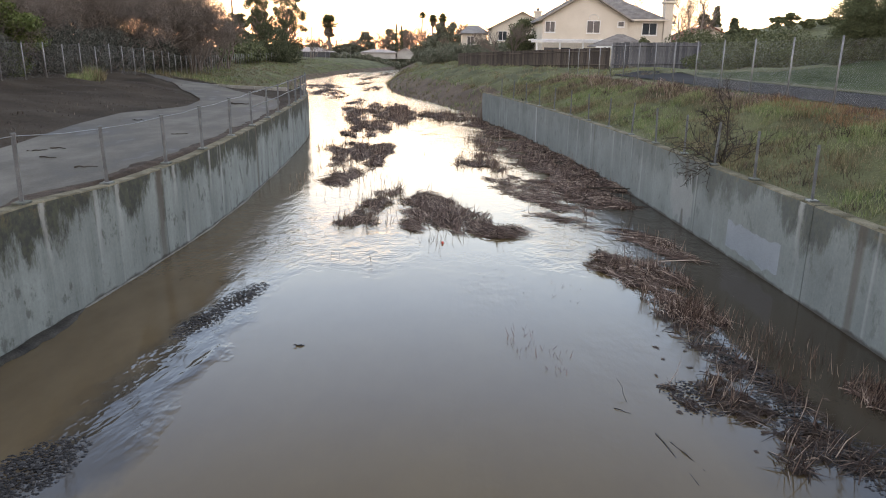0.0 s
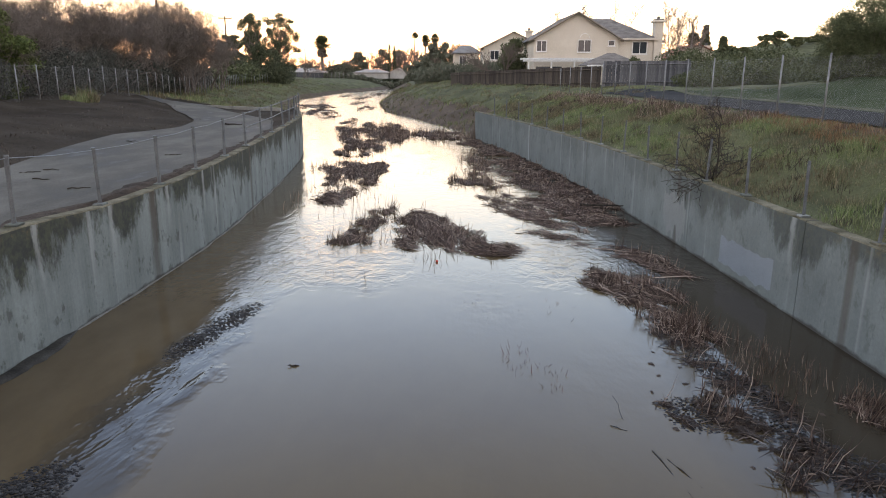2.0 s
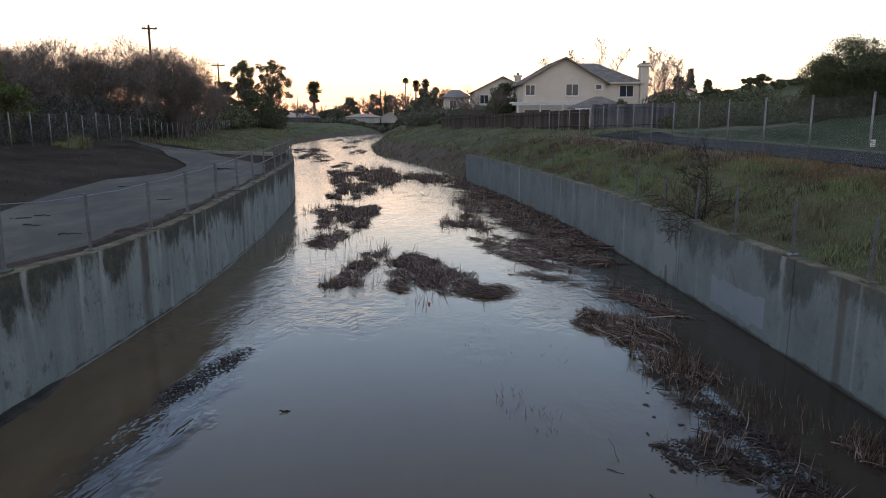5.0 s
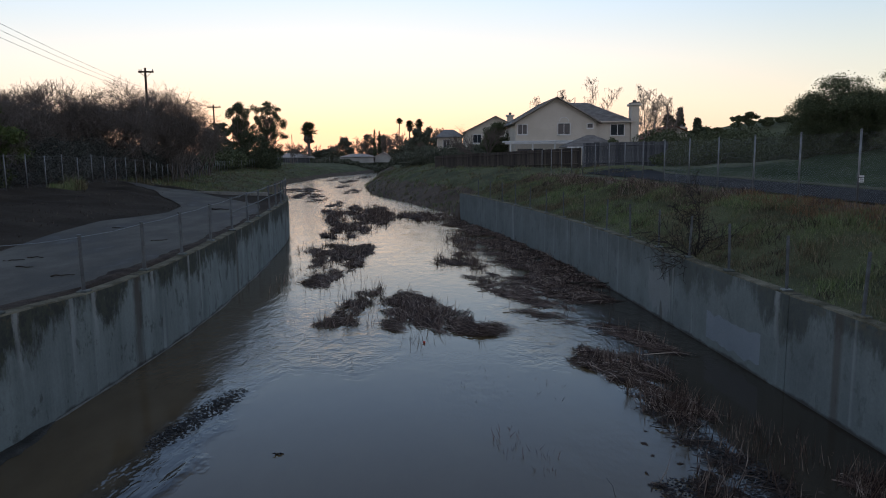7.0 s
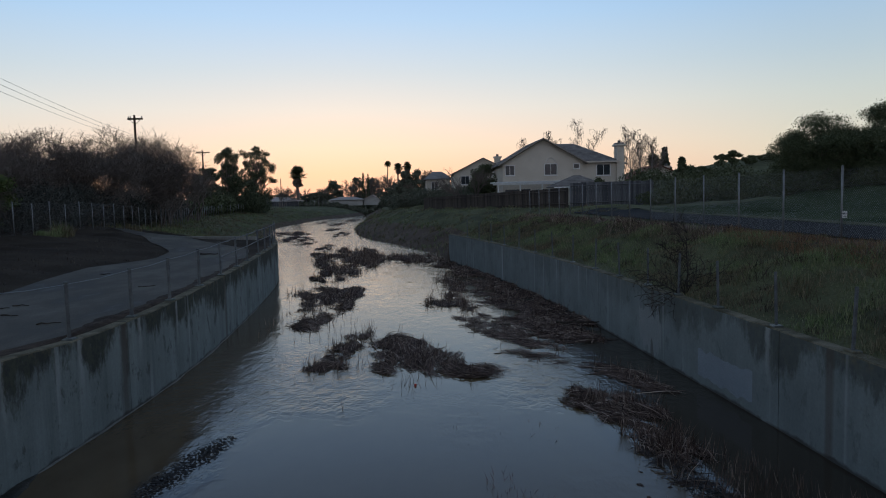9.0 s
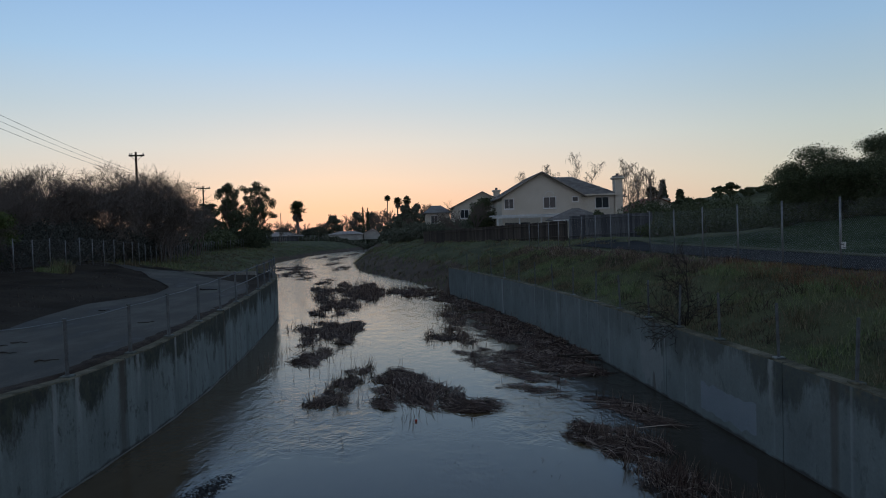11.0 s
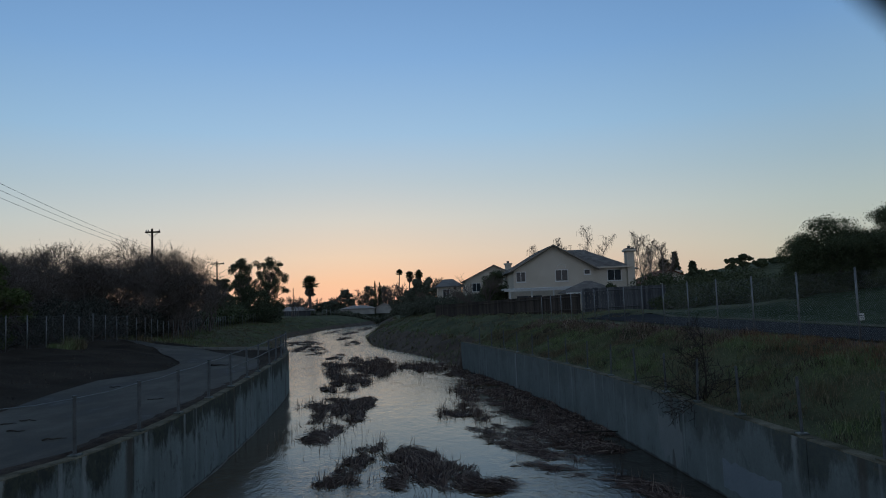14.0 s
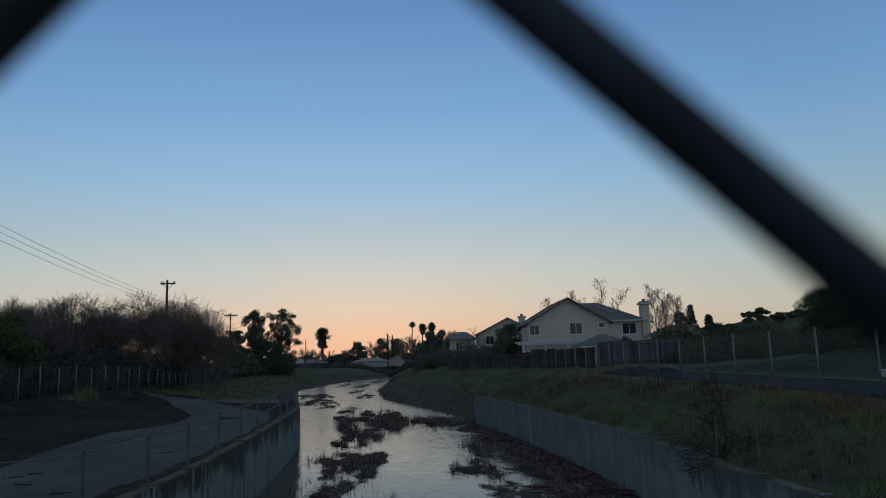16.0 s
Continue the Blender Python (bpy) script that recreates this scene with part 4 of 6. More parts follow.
x, y = polar(-9.1, 215)
palm(x, y, top_height(x, y, 2.68), 5.6, 1)
for k, (az, el, c) in enumerate([(-1.83, 2.95, 2.4), (-0.98, 2.8, 3.2), (-0.25, 2.85, 3.2)]):
    x, y = polar(az, 225)
    palm(x, y, top_height(x, y, el), c, 10 + k, skirt=k > 0)
for k, az in enumerate([-3.85, -3.45]):
    x, y = polar(az, 230)
    conifer(x, y, top_height(x, y, 2.15 - 0.1 * k), 1.3, 30 + k, "slim dark Italian cypress tree", "cypress_tree", NEEDLE, 30, 2.5)
for k, (az, dist, el, w, kind) in enumerate([(-6.3, 235, 1.5, 8, "l"), (-5.6, 240, 1.2, 8, "b"), (-5.0, 240, 1.6, 8, "b"), (-4.4, 245, 1.8, 9, "l"), (-2.9, 240, 2.0, 12, "b"), (-2.2, 236, 2.0, 12, "b"), (-3.2, 250, 1.7, 8, "l"), (-1.2, 180, 1.9, 9, "b"), (0.9, 170, 2.1, 9, "b"), (1.7, 175, 2.2, 8, "b"), (-7.2, 240, 1.0, 8, "b"), (-8.6, 240, 0.9, 8, "b"), (-9.6, 240, 1.0, 8, "b"), (-1.6, 170, 0.8, 9, "l"), (-0.5, 150, 2.2, 6, "l"), (0.4, 150, 2.3, 6, "l"), (1.2, 150, 1.6, 7, "b"), (2.0, 150, 1.9, 7, "b"), (2.8, 150, 1.6, 7, "b"), (-7.5, 230, 0.6, 9, "l"), (-8.2, 235, 0.5, 9, "l"), (-10.2, 230, 0.6, 9, "l"), (-6.9, 232, 0.9, 9, "b")]):
    x, y = polar(az, dist)
    if kind == "l":
        leafy_tree(x, y, top_height(x, y, el), w, 100 + k, leaves=8000, leaf=0.22, n_lobes=44, swell=0.7, low=0.03, mat=LEAF_FAR, label="rounded evergreen tree far along the creek, leaf colour paled for haze")
    else:
        bare_tree(x, y, top_height(x, y, el), 100 + k, 0.55, 4, BARK_FAR, stems=2, twig=0.03, label="distant leafless tree against the evening glow")
shrub_row((-2, 122), (9, 98), 2.8, 4.0, 8, mat=LEAF_FAR, leaves=22000, leaf=0.14, label="dark shrubs in front of the houses")
shrub_row((-40, 208), (-2, 205), 1.3, 3.0, 9, leaves=14000, leaf=0.4, mat=LEAF_FAR, label="far bushes across the bend of the creek")

# right side
for k, (az, dist, el, w) in enumerate([(29.4, 60, 4.2, 5.5), (31.0, 60, 5.6, 8.0), (33.0, 61, 4.8, 7), (35.4, 58, 6.0, 8), (39, 55, 6.4, 11)]):
    x, y = polar(az, dist)
    leafy_tree(x, y, top_height(x, y, el), w, 140 + k, leaves=42000 if k < 4 else 16000, leaf=0.062, n_lobes=60, low=0.03, swell=0.85, label="massive dark live oak with a dense crown")
shrub_row((22, 66), (50, 62), 2.5, 5, 15, leaves=32000, leaf=0.09, label="dark scrub in front of the hill")
shrub_row((24, 78), (60, 84), 5.0, 6, 17, leaves=36000, leaf=0.13, label="second line of dark scrub below the hill")
x, y = polar(21.6, 95)
conifer(x, y, top_height(x, y, 2.6), 4.5, 50)
x, y = polar(22.3, 100)
leafy_tree(x, y, top_height(x, y, 1.9), 3, 51, leaves=1500, leaf=0.2, low=0.5, label="small round-headed dark tree")
for k, (az, dist, el, w) in enumerate([(24.4, 300, 2.7, 8), (25.2, 300, 2.95, 11), (27.6, 310, 2.55, 10), (26.4, 300, 2.5, 8), (23.0, 290, 1.8, 7)]):
    x, y = polar(az, dist)
    leafy_tree(x, y, top_height(x, y, el), w, 170 + k, leaves=3500, leaf=0.4, low=0.25, n_lobes=22, swell=0.7, label="dark oak on the crest of the hill")
for k, (az, dist, el) in enumerate([(17.2, 98, 4.15), (18.0, 99, 4.65), (18.8, 101, 4.5), (19.4, 102, 3.6)]):
    x, y = polar(az, dist)
    birch(x, y, top_height(x, y, el), 180 + k, "thin pale birch with fine hanging twigs")
for k, (az, dist, el) in enumerate([(10.4, 104, 4.2), (11.2, 105, 4.6), (13.3, 106, 5.35)]):
    x, y = polar(az, dist)
    birch(x, y, top_height(x, y, el), 190 + k, "thin pale birch rising behind the roof")
x, y = polar(19.4, 112)
palm(x, y, top_height(x, y, 2.9), 2.4, 60, label="fan palm behind the red-roofed house")
x, y = polar(20.3, 114)
conifer(x, y, top_height(x, y, 3.5), 4.5, 61)
x, y = polar(4.9, 86)
bare_tree(x, y, top_height(x, y, 2.6), 62, 0.55, 4, stems=4, label="leafless backyard tree in front of a house")
x, y = polar(5.7, 95)
leafy_tree(x, y, top_height(x, y, 2.0), 3.4, 65, mat=LEAF_B, leaves=6000, leaf=0.1, low=0.05, label="brown half-bare tree in front of a house")
x, y = polar(6.1, 90)
leafy_tree(x, y, top_height(x, y, 2.6), 5.0, 63, leaves=9000, leaf=0.13, n_lobes=30, low=0.05, label="dark backyard tree beside the cream house")
x, y = polar(15.3, 74)
leafy_tree(x, y, top_height(x, y, 1.15), 2.4, 64, leaves=2500, leaf=0.12, low=0.1, label="clipped dark bush behind the yard fence")


# leafless shrub that leans over the right wall
def wall_shrub():
    rng = np.random.default_rng(7)
    y = 19.1
    x = float(xr(y)) + 0.5
    ob = thing("bare_shrub", (x, y, ground_z(x, y) - 0.05), label="leafless dark spreading shrub leaning over the wall top", category="shrub")
    segs = []

    def limb(p, d, length, r, level):
        """A nearly straight shoot with side shoots that rise at an angle."""
        p, d = np.array(p, float), np.array(d, float) / np.linalg.norm(d)
        n = 5 if level < 2 else 3
        for k in range(n):
            d = d + rng.normal(0, 0.07, 3)
            d /= np.linalg.norm(d)
            q = p + d * length / n
            segs.append((p, q, max(0.0065, r * (1 - 0.8 * k / n)), max(0.0055, r * (1 - 0.8 * (k + 1) / n))))
            p = q
            for _ in range((2 if level < 2 else 1) if level < 3 and k > 0 else 0):
                side = rng.normal(size=3)
                side -= d * side.dot(d)
                side /= np.linalg.norm(side)
                limb(q, d * 0.75 + side * rng.uniform(0.6, 0.9), length * rng.uniform(0.34, 0.5) * (1.1 - 0.5 * k / n), r * 0.5, level + 1)

    limb((0.05, 0, 0), (0.1, 0.0, 1), 1.75, 0.034, 0)
    limb((0, 0.05, 0), (-0.25, 0.1, 1), 1.25, 0.022, 0)
    for k in range(9):
        a = 6.28 * k / 9 + rng.uniform(-0.3, 0.3)
        limb((0.08 * math.cos(a), 0.08 * math.sin(a), 0), (math.cos(a), math.sin(a), rng.uniform(0.3, 0.8)), 1.3, 0.022, 1)
    for k in range(3):
        limb((-0.1, -0.08 * k, 0.15), (-1.0, -0.3 - 0.35 * k, -0.05 - 0.16 * k), 1.2, 0.018, 1)
    v, f = tubes(segs, 4)
    hung("crown", raw_mesh("crown", v, f, SHRUB_BARK), ob)


wall_shrub()


# ---------------------------------------------------------------- fences and posts
def link_mesh(bm_pts_a, bm_pts_b, height, cell, radius):
    """Crossing wires of a chain-link panel between two ground points."""
    a, b = np.array(bm_pts_a, float), np.array(bm_pts_b, float)
    L = np.linalg.norm((b - a)[:2])
    segs = []
    for s in (1, -1):
        t = -height
        while t < L + height:
            t0, t1 = (t, t + height) if s > 0 else (t + height, t)
            h0, h1 = 0.0, height
            u0, u1 = t0, t1
            if u0 < 0 or u0 > L or u1 < 0 or u1 > L:
                lo, hi = max(0, min(u0, u1)), min(L, max(u0, u1))
                if hi - lo > 0.05:
                    f = lambda u: h0 + (h1 - h0) * (u - u0) / (u1 - u0)
                    segs.append((a + (b - a) * lo / L + [0, 0, f(lo)], a + (b - a) * hi / L + [0, 0, f(hi)], radius, radius))
            else:
                segs.append((a + (b - a) * u0 / L + [0, 0, h0], a + (b - a) * u1 / L + [0, 0, h1], radius, radius))
            t += cell
    return tubes(segs, 3)


def along(points, spacing):
    p = np.asarray(points, float)
    d = np.concatenate([[0], np.cumsum(np.linalg.norm(np.diff(p, axis=0), axis=1))])
    t = np.arange(0, d[-1], spacing)
    return [(float(np.interp(u, d, p[:, 0])), float(np.interp(u, d, p[:, 1]))) for u in t]


def chain_fence(points, spacing, height, post_r, label, mesh_upto=0, rail=True, cell=0.14):
    fence = thing("chain_link_fence", label=label, category="fence")
    spots = [(x, y, ground_z(x, y)) for x, y in along(points, spacing)]
    for k, (x, y, z) in enumerate(spots):
        bm = rod(bmesh.new(), (x, y, z - 0.1), (x, y, z + height), post_r, n=8)
        bmesh.ops.create_uvsphere(bm, u_segments=8, v_segments=4, radius=post_r * 1.25, matrix=Matrix.Translation((x, y, z + height)))
        part("post", bm, GALV, fence, smooth=True)
    if rail:
        segs = [((*a[:2], a[2] + height - 0.04), (*b[:2], b[2] + height - 0.04), 0.007, 0.007) for a, b in zip(spots, spots[1:])]
        v, f = tubes(segs, 5)
        hung("top_wire", raw_mesh("top_wire", v, f, DULL_POST), fence)
    for a, b in list(zip(spots, spots[1:]))[:mesh_upto]:
        v, f = link_mesh(a, b, height - 0.06, cell, 0.0013)
        hung("wire_mesh", raw_mesh("wire_mesh", v, f, GALV), fence, kind="stuff")
    return fence


chain_fence([(-20.2, 14.35), (-20.6, 26), (-21, 35), (-21.8, 48), (-22.5, 57), (-25, 75), (-29, 95), (-33, 120), (-33.5, 150), (-32, 182), (-24, 202)], 2.15, 1.8, 0.03, "long galvanised chain-link fence with pale posts above the path", 18)
chain_fence([(12.5, 7.1), (12.42, 19.5), (12.3, 33), (11.9, 45), (11.4, 56), (10.8, 63)], 3.1, 2.1, 0.03, "tall galvanised chain-link fence along the lane", 9, False, 0.085)


def rail_fence():
    """Short steel posts on the left wall with one strand of wire, and a mesh of rails at the far bend."""
    fence = thing("wall_rail_fence", label="short square steel posts with one wire along the wall", category="fence")
    ys = [6.6, 9.2, 11.75, 14.45, 17.2, 19.7, 22.55, 25.6, 28.5, 31.0, 34.4, 36.8, 39.2, 41.6, 44.0, 46.3]
    tops = []
    for k, y in enumerate(ys):
        x = float(xl(y)) - 0.17
        lean = 0.03 * math.sin(k * 2.3)
        m = Matrix.Translation((x, y, l_top(y) - 0.02)) @ Euler((lean, -lean * 0.6, 0.2 * k)).to_matrix().to_4x4()
        bm = box(bmesh.new(), -0.034, 0.034, -0.034, 0.034, -0.05, 1.22, m)
        part("post", bm, DULL_POST, fence, bevel=0.006)
        cap = box(bmesh.new(), -0.04, 0.04, -0.04, 0.04, 1.20, 1.235, m)
        part("post_cap", cap, DULL_POST, fence, bevel=0.006)
        foot = box(bmesh.new(), -0.11, 0.11, -0.13, 0.13, 0.0, 0.045, Matrix.Translation((x, y, l_top(y))))
        part("footing", foot, WALL_R, fence, bevel=0.012)
        tops.append(m @ Vector((0, 0, 1.18)))
    segs = []
    for a, b in zip(tops, tops[1:]):
        mid = (a + b) / 2 - Vector((0, 0, 0.03))
        segs += [(tuple(a), tuple(mid), 0.006, 0.006), (tuple(mid), tuple(b), 0.006, 0.006)]
    v, f = tubes(segs, 4)
    hung("wire", raw_mesh("wire", v, f, GALV), fence)
    segs = []
    for a, b in list(zip(tops, tops[1:]))[7:]:
        for h in (0, 0.5):
            segs.append((tuple(a - Vector((0, 0, h))), tuple(b - Vector((0, 0, h))), 0.02, 0.02))
    v, f = tubes(segs, 6)
    hung("rail", raw_mesh("rail", v, f, DULL_POST), fence)


rail_fence()


def right_wall_posts():
    """Short steel posts bolted to the crest of the right wall, left from a fence."""
    fence = thing("wall_post_fence", label="short grey steel posts standing along the wall crest", category="fence")
    for k, y in enumerate([9.2, 11.6, 14.0, 16.5, 18.75, 20.9, 23.4, 25.9, 28.6, 31.3, 34.0, 36.8, 39.6, 42.4, 45.2, 48.0]):
        x = float(xr(y)) + 0.17
        lean = 0.035 * math.sin(k * 1.9)
        m = Matrix.Translation((x, y, R_TOP - 0.02)) @ Euler((lean, lean * 0.5, 0.15 * k)).to_matrix().to_4x4()
        part("post", box(bmesh.new(), -0.025, 0.025, -0.025, 0.025, -0.05, 1.18, m), DULL_POST, fence, bevel=0.006)
        part("footing", box(bmesh.new(), -0.10, 0.10, -0.13, 0.13, 0.0, 0.045, Matrix.Translation((x, y, R_TOP))), WALL_R, fence, bevel=0.012)


right_wall_posts()


def board_fence(a, b, height, mat, label, board=0.30, seed=0):
    rng = np.random.default_rng(seed)
    fence = thing("wooden_fence", label=label, category="fence")
    a, b = np.array(a, float), np.array(b, float)
    L = np.linalg.norm(b - a)
    ang = math.degrees(math.atan2(*(b - a)[::-1]))
    za, zb = ground_z(*a), ground_z(*b)

    def level(p):
        """The foot of the boards runs straight; they are sunk where the ground rises."""
        return za + (zb - za) * np.linalg.norm(p - a) / L

    plank = boxed(0.011, board - 0.011, -0.012, 0.012, -0.7, height)
    me = bpy.data.meshes.new("board")
    plank.to_mesh(me)
    plank.free()
    me.materials.append(mat)
    for k in range(int(L / board)):
        p = a + (b - a) * k * board / L
        ob = hung("board", me, fence)
        ob.matrix_basis = pose(p[0], p[1], level(p) + rng.normal(0, 0.015), 0, 0, ang)
    for h in (0.35, height - 0.3):
        for k in range(int(L / 2.4)):
            p, q = a + (b - a) * k * 2.4 / L, a + (b - a) * min(L, (k + 1) * 2.4) / L
            off = np.array([(b - a)[1], -(b - a)[0]]) / L * 0.05
            v, f = tubes([((*(p + off), level(p) + h), (*(q + off), level(q) + h), 0.045, 0.045)], 4)
            hung("fence_rail", raw_mesh("fence_rail", v, f, mat), fence)
    return fence


board_fence((1.7, 92), (15.2, 66), 1.9, WOOD_DARK, "dark-stained wooden yard fence below the houses", seed=1)
board_fence((15.25, 66), (24.5, 69), 2.3, WOOD_GREY, "weathered grey board fence at the yard corner", seed=2)
shrub_row((20.5, 71.5), (27.5, 73), 2.5, 1.6, 16, leaves=11000, leaf=0.08, label="dark clipped hedge behind the grey fence")


# ---------------------------------------------------------------- houses
def gable_roof(x0, x1, y0, y1, eave, ridge, over=0.45, thick=0.11):
    """Ridge along y; two thick slopes."""
    bm = bmesh.new()
    xm = (x0 + x1) / 2
    k = (ridge - eave) / (xm - x0)
    lo = eave - k * over
    v = [bm.verts.new(p) for p in [(x0 - over, y0 - over, lo), (xm, y0 - over, ridge), (x1 + over, y0 - over, lo), (x0 - over, y1 + over, lo), (xm, y1 + over, ridge), (x1 + over, y1 + over, lo)]]
    w = [bm.verts.new((p.co.x, p.co.y, p.co.z + thick)) for p in v]
    for q in [(v[0], v[3], v[4], v[1]), (v[1], v[4], v[5], v[2]), (w[0], w[1], w[4], w[3]), (w[1], w[2], w[5], w[4]), (v[0], v[1], w[1], w[0]), (v[1], v[2], w[2], w[1]),
              (v[3], w[3], w[4], v[4]), (v[4], w[4], w[5], v[5]), (v[0], w[0], w[3], v[3]), (v[2], v[5], w[5], w[2])]:
        bm.faces.new(q)
    return bm


def hip_roof(x0, x1, y0, y1, eave, ridge, rx0, rx1, over=0.45, thick=0.11):
    bm = bmesh.new()
    ym = (y0 + y1) / 2
    low = [bm.verts.new(p) for p in [(x0 - over, y0 - over, eave - 0.1), (x1 + over, y0 - over, eave - 0.1), (x1 + over, y1 + over, eave - 0.1), (x0 - over, y1 + over, eave - 0.1)]]
    up = [bm.verts.new((p.co.x, p.co.y, p.co.z + thick)) for p in low]
    r = [bm.verts.new((rx0, ym, ridge + thick)), bm.verts.new((rx1, ym, ridge + thick))]
    bm.faces.new(low[::-1])
    for k in range(4):
        bm.faces.new((low[k], low[(k + 1) % 4], up[(k + 1) % 4], up[k]))
    bm.faces.new((up[0], up[1], r[1], r[0]))
    bm.faces.new((up[1], up[2], r[1]))
    bm.faces.new((up[2], up[3], r[0], r[1]))
    bm.faces.new((up[3], up[0], r[0]))
    return bm


def tile_rows(bm_src, parent, mat, pitch=0.36):
    """Courses of roof tiles: thin lips across each slope."""
    segs = []
    for f in bm_src.faces:
        n = f.normal
        if n.z < 0.5 or n.z > 0.995:
            continue
        vs = [v.co.copy() for v in f.verts]
        zs = [v.z for v in vs]
        z = min(zs) + pitch * 0.3
        while z < max(zs) - 0.05:
            hits = []
            for a, b in zip(vs, vs[1:] + vs[:1]):
                if (a.z - z) * (b.z - z) < 0:
                    hits.append(a + (b - a) * (z - a.z) / (b.z - a.z))
            if len(hits) == 2:
                segs.append((tuple(hits[0] + n * 0.012), tuple(hits[1] + n * 0.012), 0.022, 0.022))
            z += pitch * math.sqrt(max(0.05, 1 - n.z ** 2))
    if segs:
        v, f = tubes(segs, 4)
        hung("tile_course", raw_mesh("tile_course", v, f, mat), parent)


def roof_part(bm, mat, house, courses=True):
    bm.normal_update()
    src = bm.copy()
    ob = part("roof", bm, mat, house)
    if courses:
        tile_rows(src, ob, mat)
    src.free()
    return ob


def window(house, x0, x1, z0, z1, y, lights=2):
    """A framed window on a wall that faces the creek, at depth y."""
    fr = 0.075
    bm = bmesh.new()
    for a in ((x0 - fr, x1 + fr, y - 0.06, y + 0.02, z0 - fr, z0), (x0 - fr, x1 + fr, y - 0.06, y + 0.02, z1, z1 + fr), (x0 - fr, x0, y - 0.06, y + 0.02, z0, z1), (x1, x1 + fr, y - 0.06, y + 0.02, z0, z1)):
        box(bm, *a)
    for k in range(1, lights):
        c = x0 + (x1 - x0) * k / lights
        box(bm, c - 0.03, c + 0.03, y - 0.05, y + 0.02, z0, z1)
    win = part("window", bm, TRIM, house, "white-framed window with dark panes")
    for k in range(lights):
        a, b = x0 + (x1 - x0) * k / lights + 0.03, x0 + (x1 - x0) * (k + 1) / lights - 0.03
        part("pane", boxed(a, b, y - 0.028, y + 0.02, z0 + 0.02, z1 - 0.02), PANE, win)
    part("sill", boxed(x0 - 0.12, x1 + 0.12, y - 0.11, y + 0.02, z0 - fr - 0.06, z0 - fr - 0.004), TRIM, win)
    return win


def cream_house():
    g = 3.2
    house = thing("house", (0, 0, 0), label="two-storey cream stucco house with a grey tiled roof", category="house")
    y0 = 82.0
    eave, apex = 8.62, 11.35
    # gabled wing
    bm = bmesh.new()
    xs = (10.95, 20.5)
    pts = [(xs[0], g - 0.5), (xs[1], g - 0.5), (xs[1], eave), ((xs[0] + xs[1]) / 2, apex), (xs[0], eave)]
    f = [bm.verts.new((x, y0, z)) for x, z in pts]
    b = [bm.verts.new((x, y0 + 11, z)) for x, z in pts]
    bm.faces.new(f)
    bm.faces.new(b[::-1])
    for k in range(5):
        bm.faces.new((f[k], b[k], b[(k + 1) % 5], f[(k + 1) % 5]))
    bmesh.ops.recalc_face_normals(bm, faces=bm.faces)
    part("wall", bm, STUCCO, house)
    roof_part(gable_roof(xs[0], xs[1], y0, y0 + 11, eave, apex, 0.5), TILE, house)
    for s in (-1, 1):
        bm = bmesh.new()
        xm = (xs[0] + xs[1]) / 2
        k = (apex - eave) / (xm - xs[0])
        a, c = Vector((xm, y0 - 0.52, apex + 0.02)), Vector((xm + s * (xm - xs[0] + 0.5), y0 - 0.52, eave - k * 0.5 + 0.02))
        rod(bm, a, c, 0.11, n=4)
        part("bargeboard", bm, TAN_TRIM, house)
    # block with the hipped roof
    part("wall", boxed(20.52, 24.6, y0 + 0.5, y0 + 9.5, g - 0.5, eave), STUCCO, house)
    part("wall", boxed(24.61, 26.4, y0 + 3.5, y0 + 9.0, g - 0.5, eave - 0.25), STUCCO, house)
    roof_part(hip_roof(14.0, 24.6, y0 + 0.5, y0 + 10, eave, apex - 0.35, 15.8, 20.6), TILE, house)
    roof_part(hip_roof(24.0, 26.4, y0 + 3.5, y0 + 9.0, eave - 0.2, eave + 0.9, 24.3, 25.0), TILE, house)
    ch = part("chimney", boxed(24.65, 25.55, y0 + 0.2, y0 + 1.3, g - 0.5, 10.35), STUCCO, house)
    part("chimney_cap", boxed(24.45, 25.75, y0, y0 + 1.5, 10.36, 10.62), STUCCO, ch, bevel=0.05)
    part("chimney_top", boxed(24.6, 25.6, y0 + 0.15, y0 + 1.35, 10.625, 10.78), TILE, ch, bevel=0.04)
    bm = rod(bmesh.new(), (25.1, y0 + 0.75, 10.78), (25.1, y0 + 0.75, 11.05), 0.16, 0.2, 10)
    part("flue", bm, DULL_POST, ch)
    window(house, 11.25, 12.3, 7.2, 8.3, y0)
    window(house, 15.95, 17.35, 7.15, 8.4, y0)
    window(house, 19.4, 20.05, 7.85, 8.35, y0, 1)
    window(house, 22.3, 23.9, 7.0, 8.25, y0 + 0.5)
    part("door_opening", boxed(15.0, 18.0, y0 - 0.03, y0 + 0.05, g, g + 2.2), PANE, house, "dark glass patio door")
    bm = bmesh.new()
    box(bm, 11.2, 14.2, y0 - 0.03, y0 + 0.05, g + 0.4, g + 2.3)
    part("window", bm, PANE, house, "dark ground-floor window")
    part("fascia", boxed(20.6, 25.1, y0 - 0.02, y0 + 0.06, eave - 0.15, eave + 0.02), STUCCO, house)
    # arched top of the big window
    bm = bmesh.new()
    for k in range(9):
        a = math.pi * k / 9
        c = math.pi * (k + 1) / 9
        rod(bm, (16.65 + 0.55 * math.cos(a), y0 - 0.03, 8.62 + 0.5 * math.sin(a)), (16.65 + 0.55 * math.cos(c), y0 - 0.03, 8.62 + 0.5 * math.sin(c)), 0.03, n=4)
    part("arch_trim", bm, TRIM, house)

    # garden pergola
    per = thing("pergola", (0, 0, 0), label="white timber patio cover against the cream house", category="pergola")
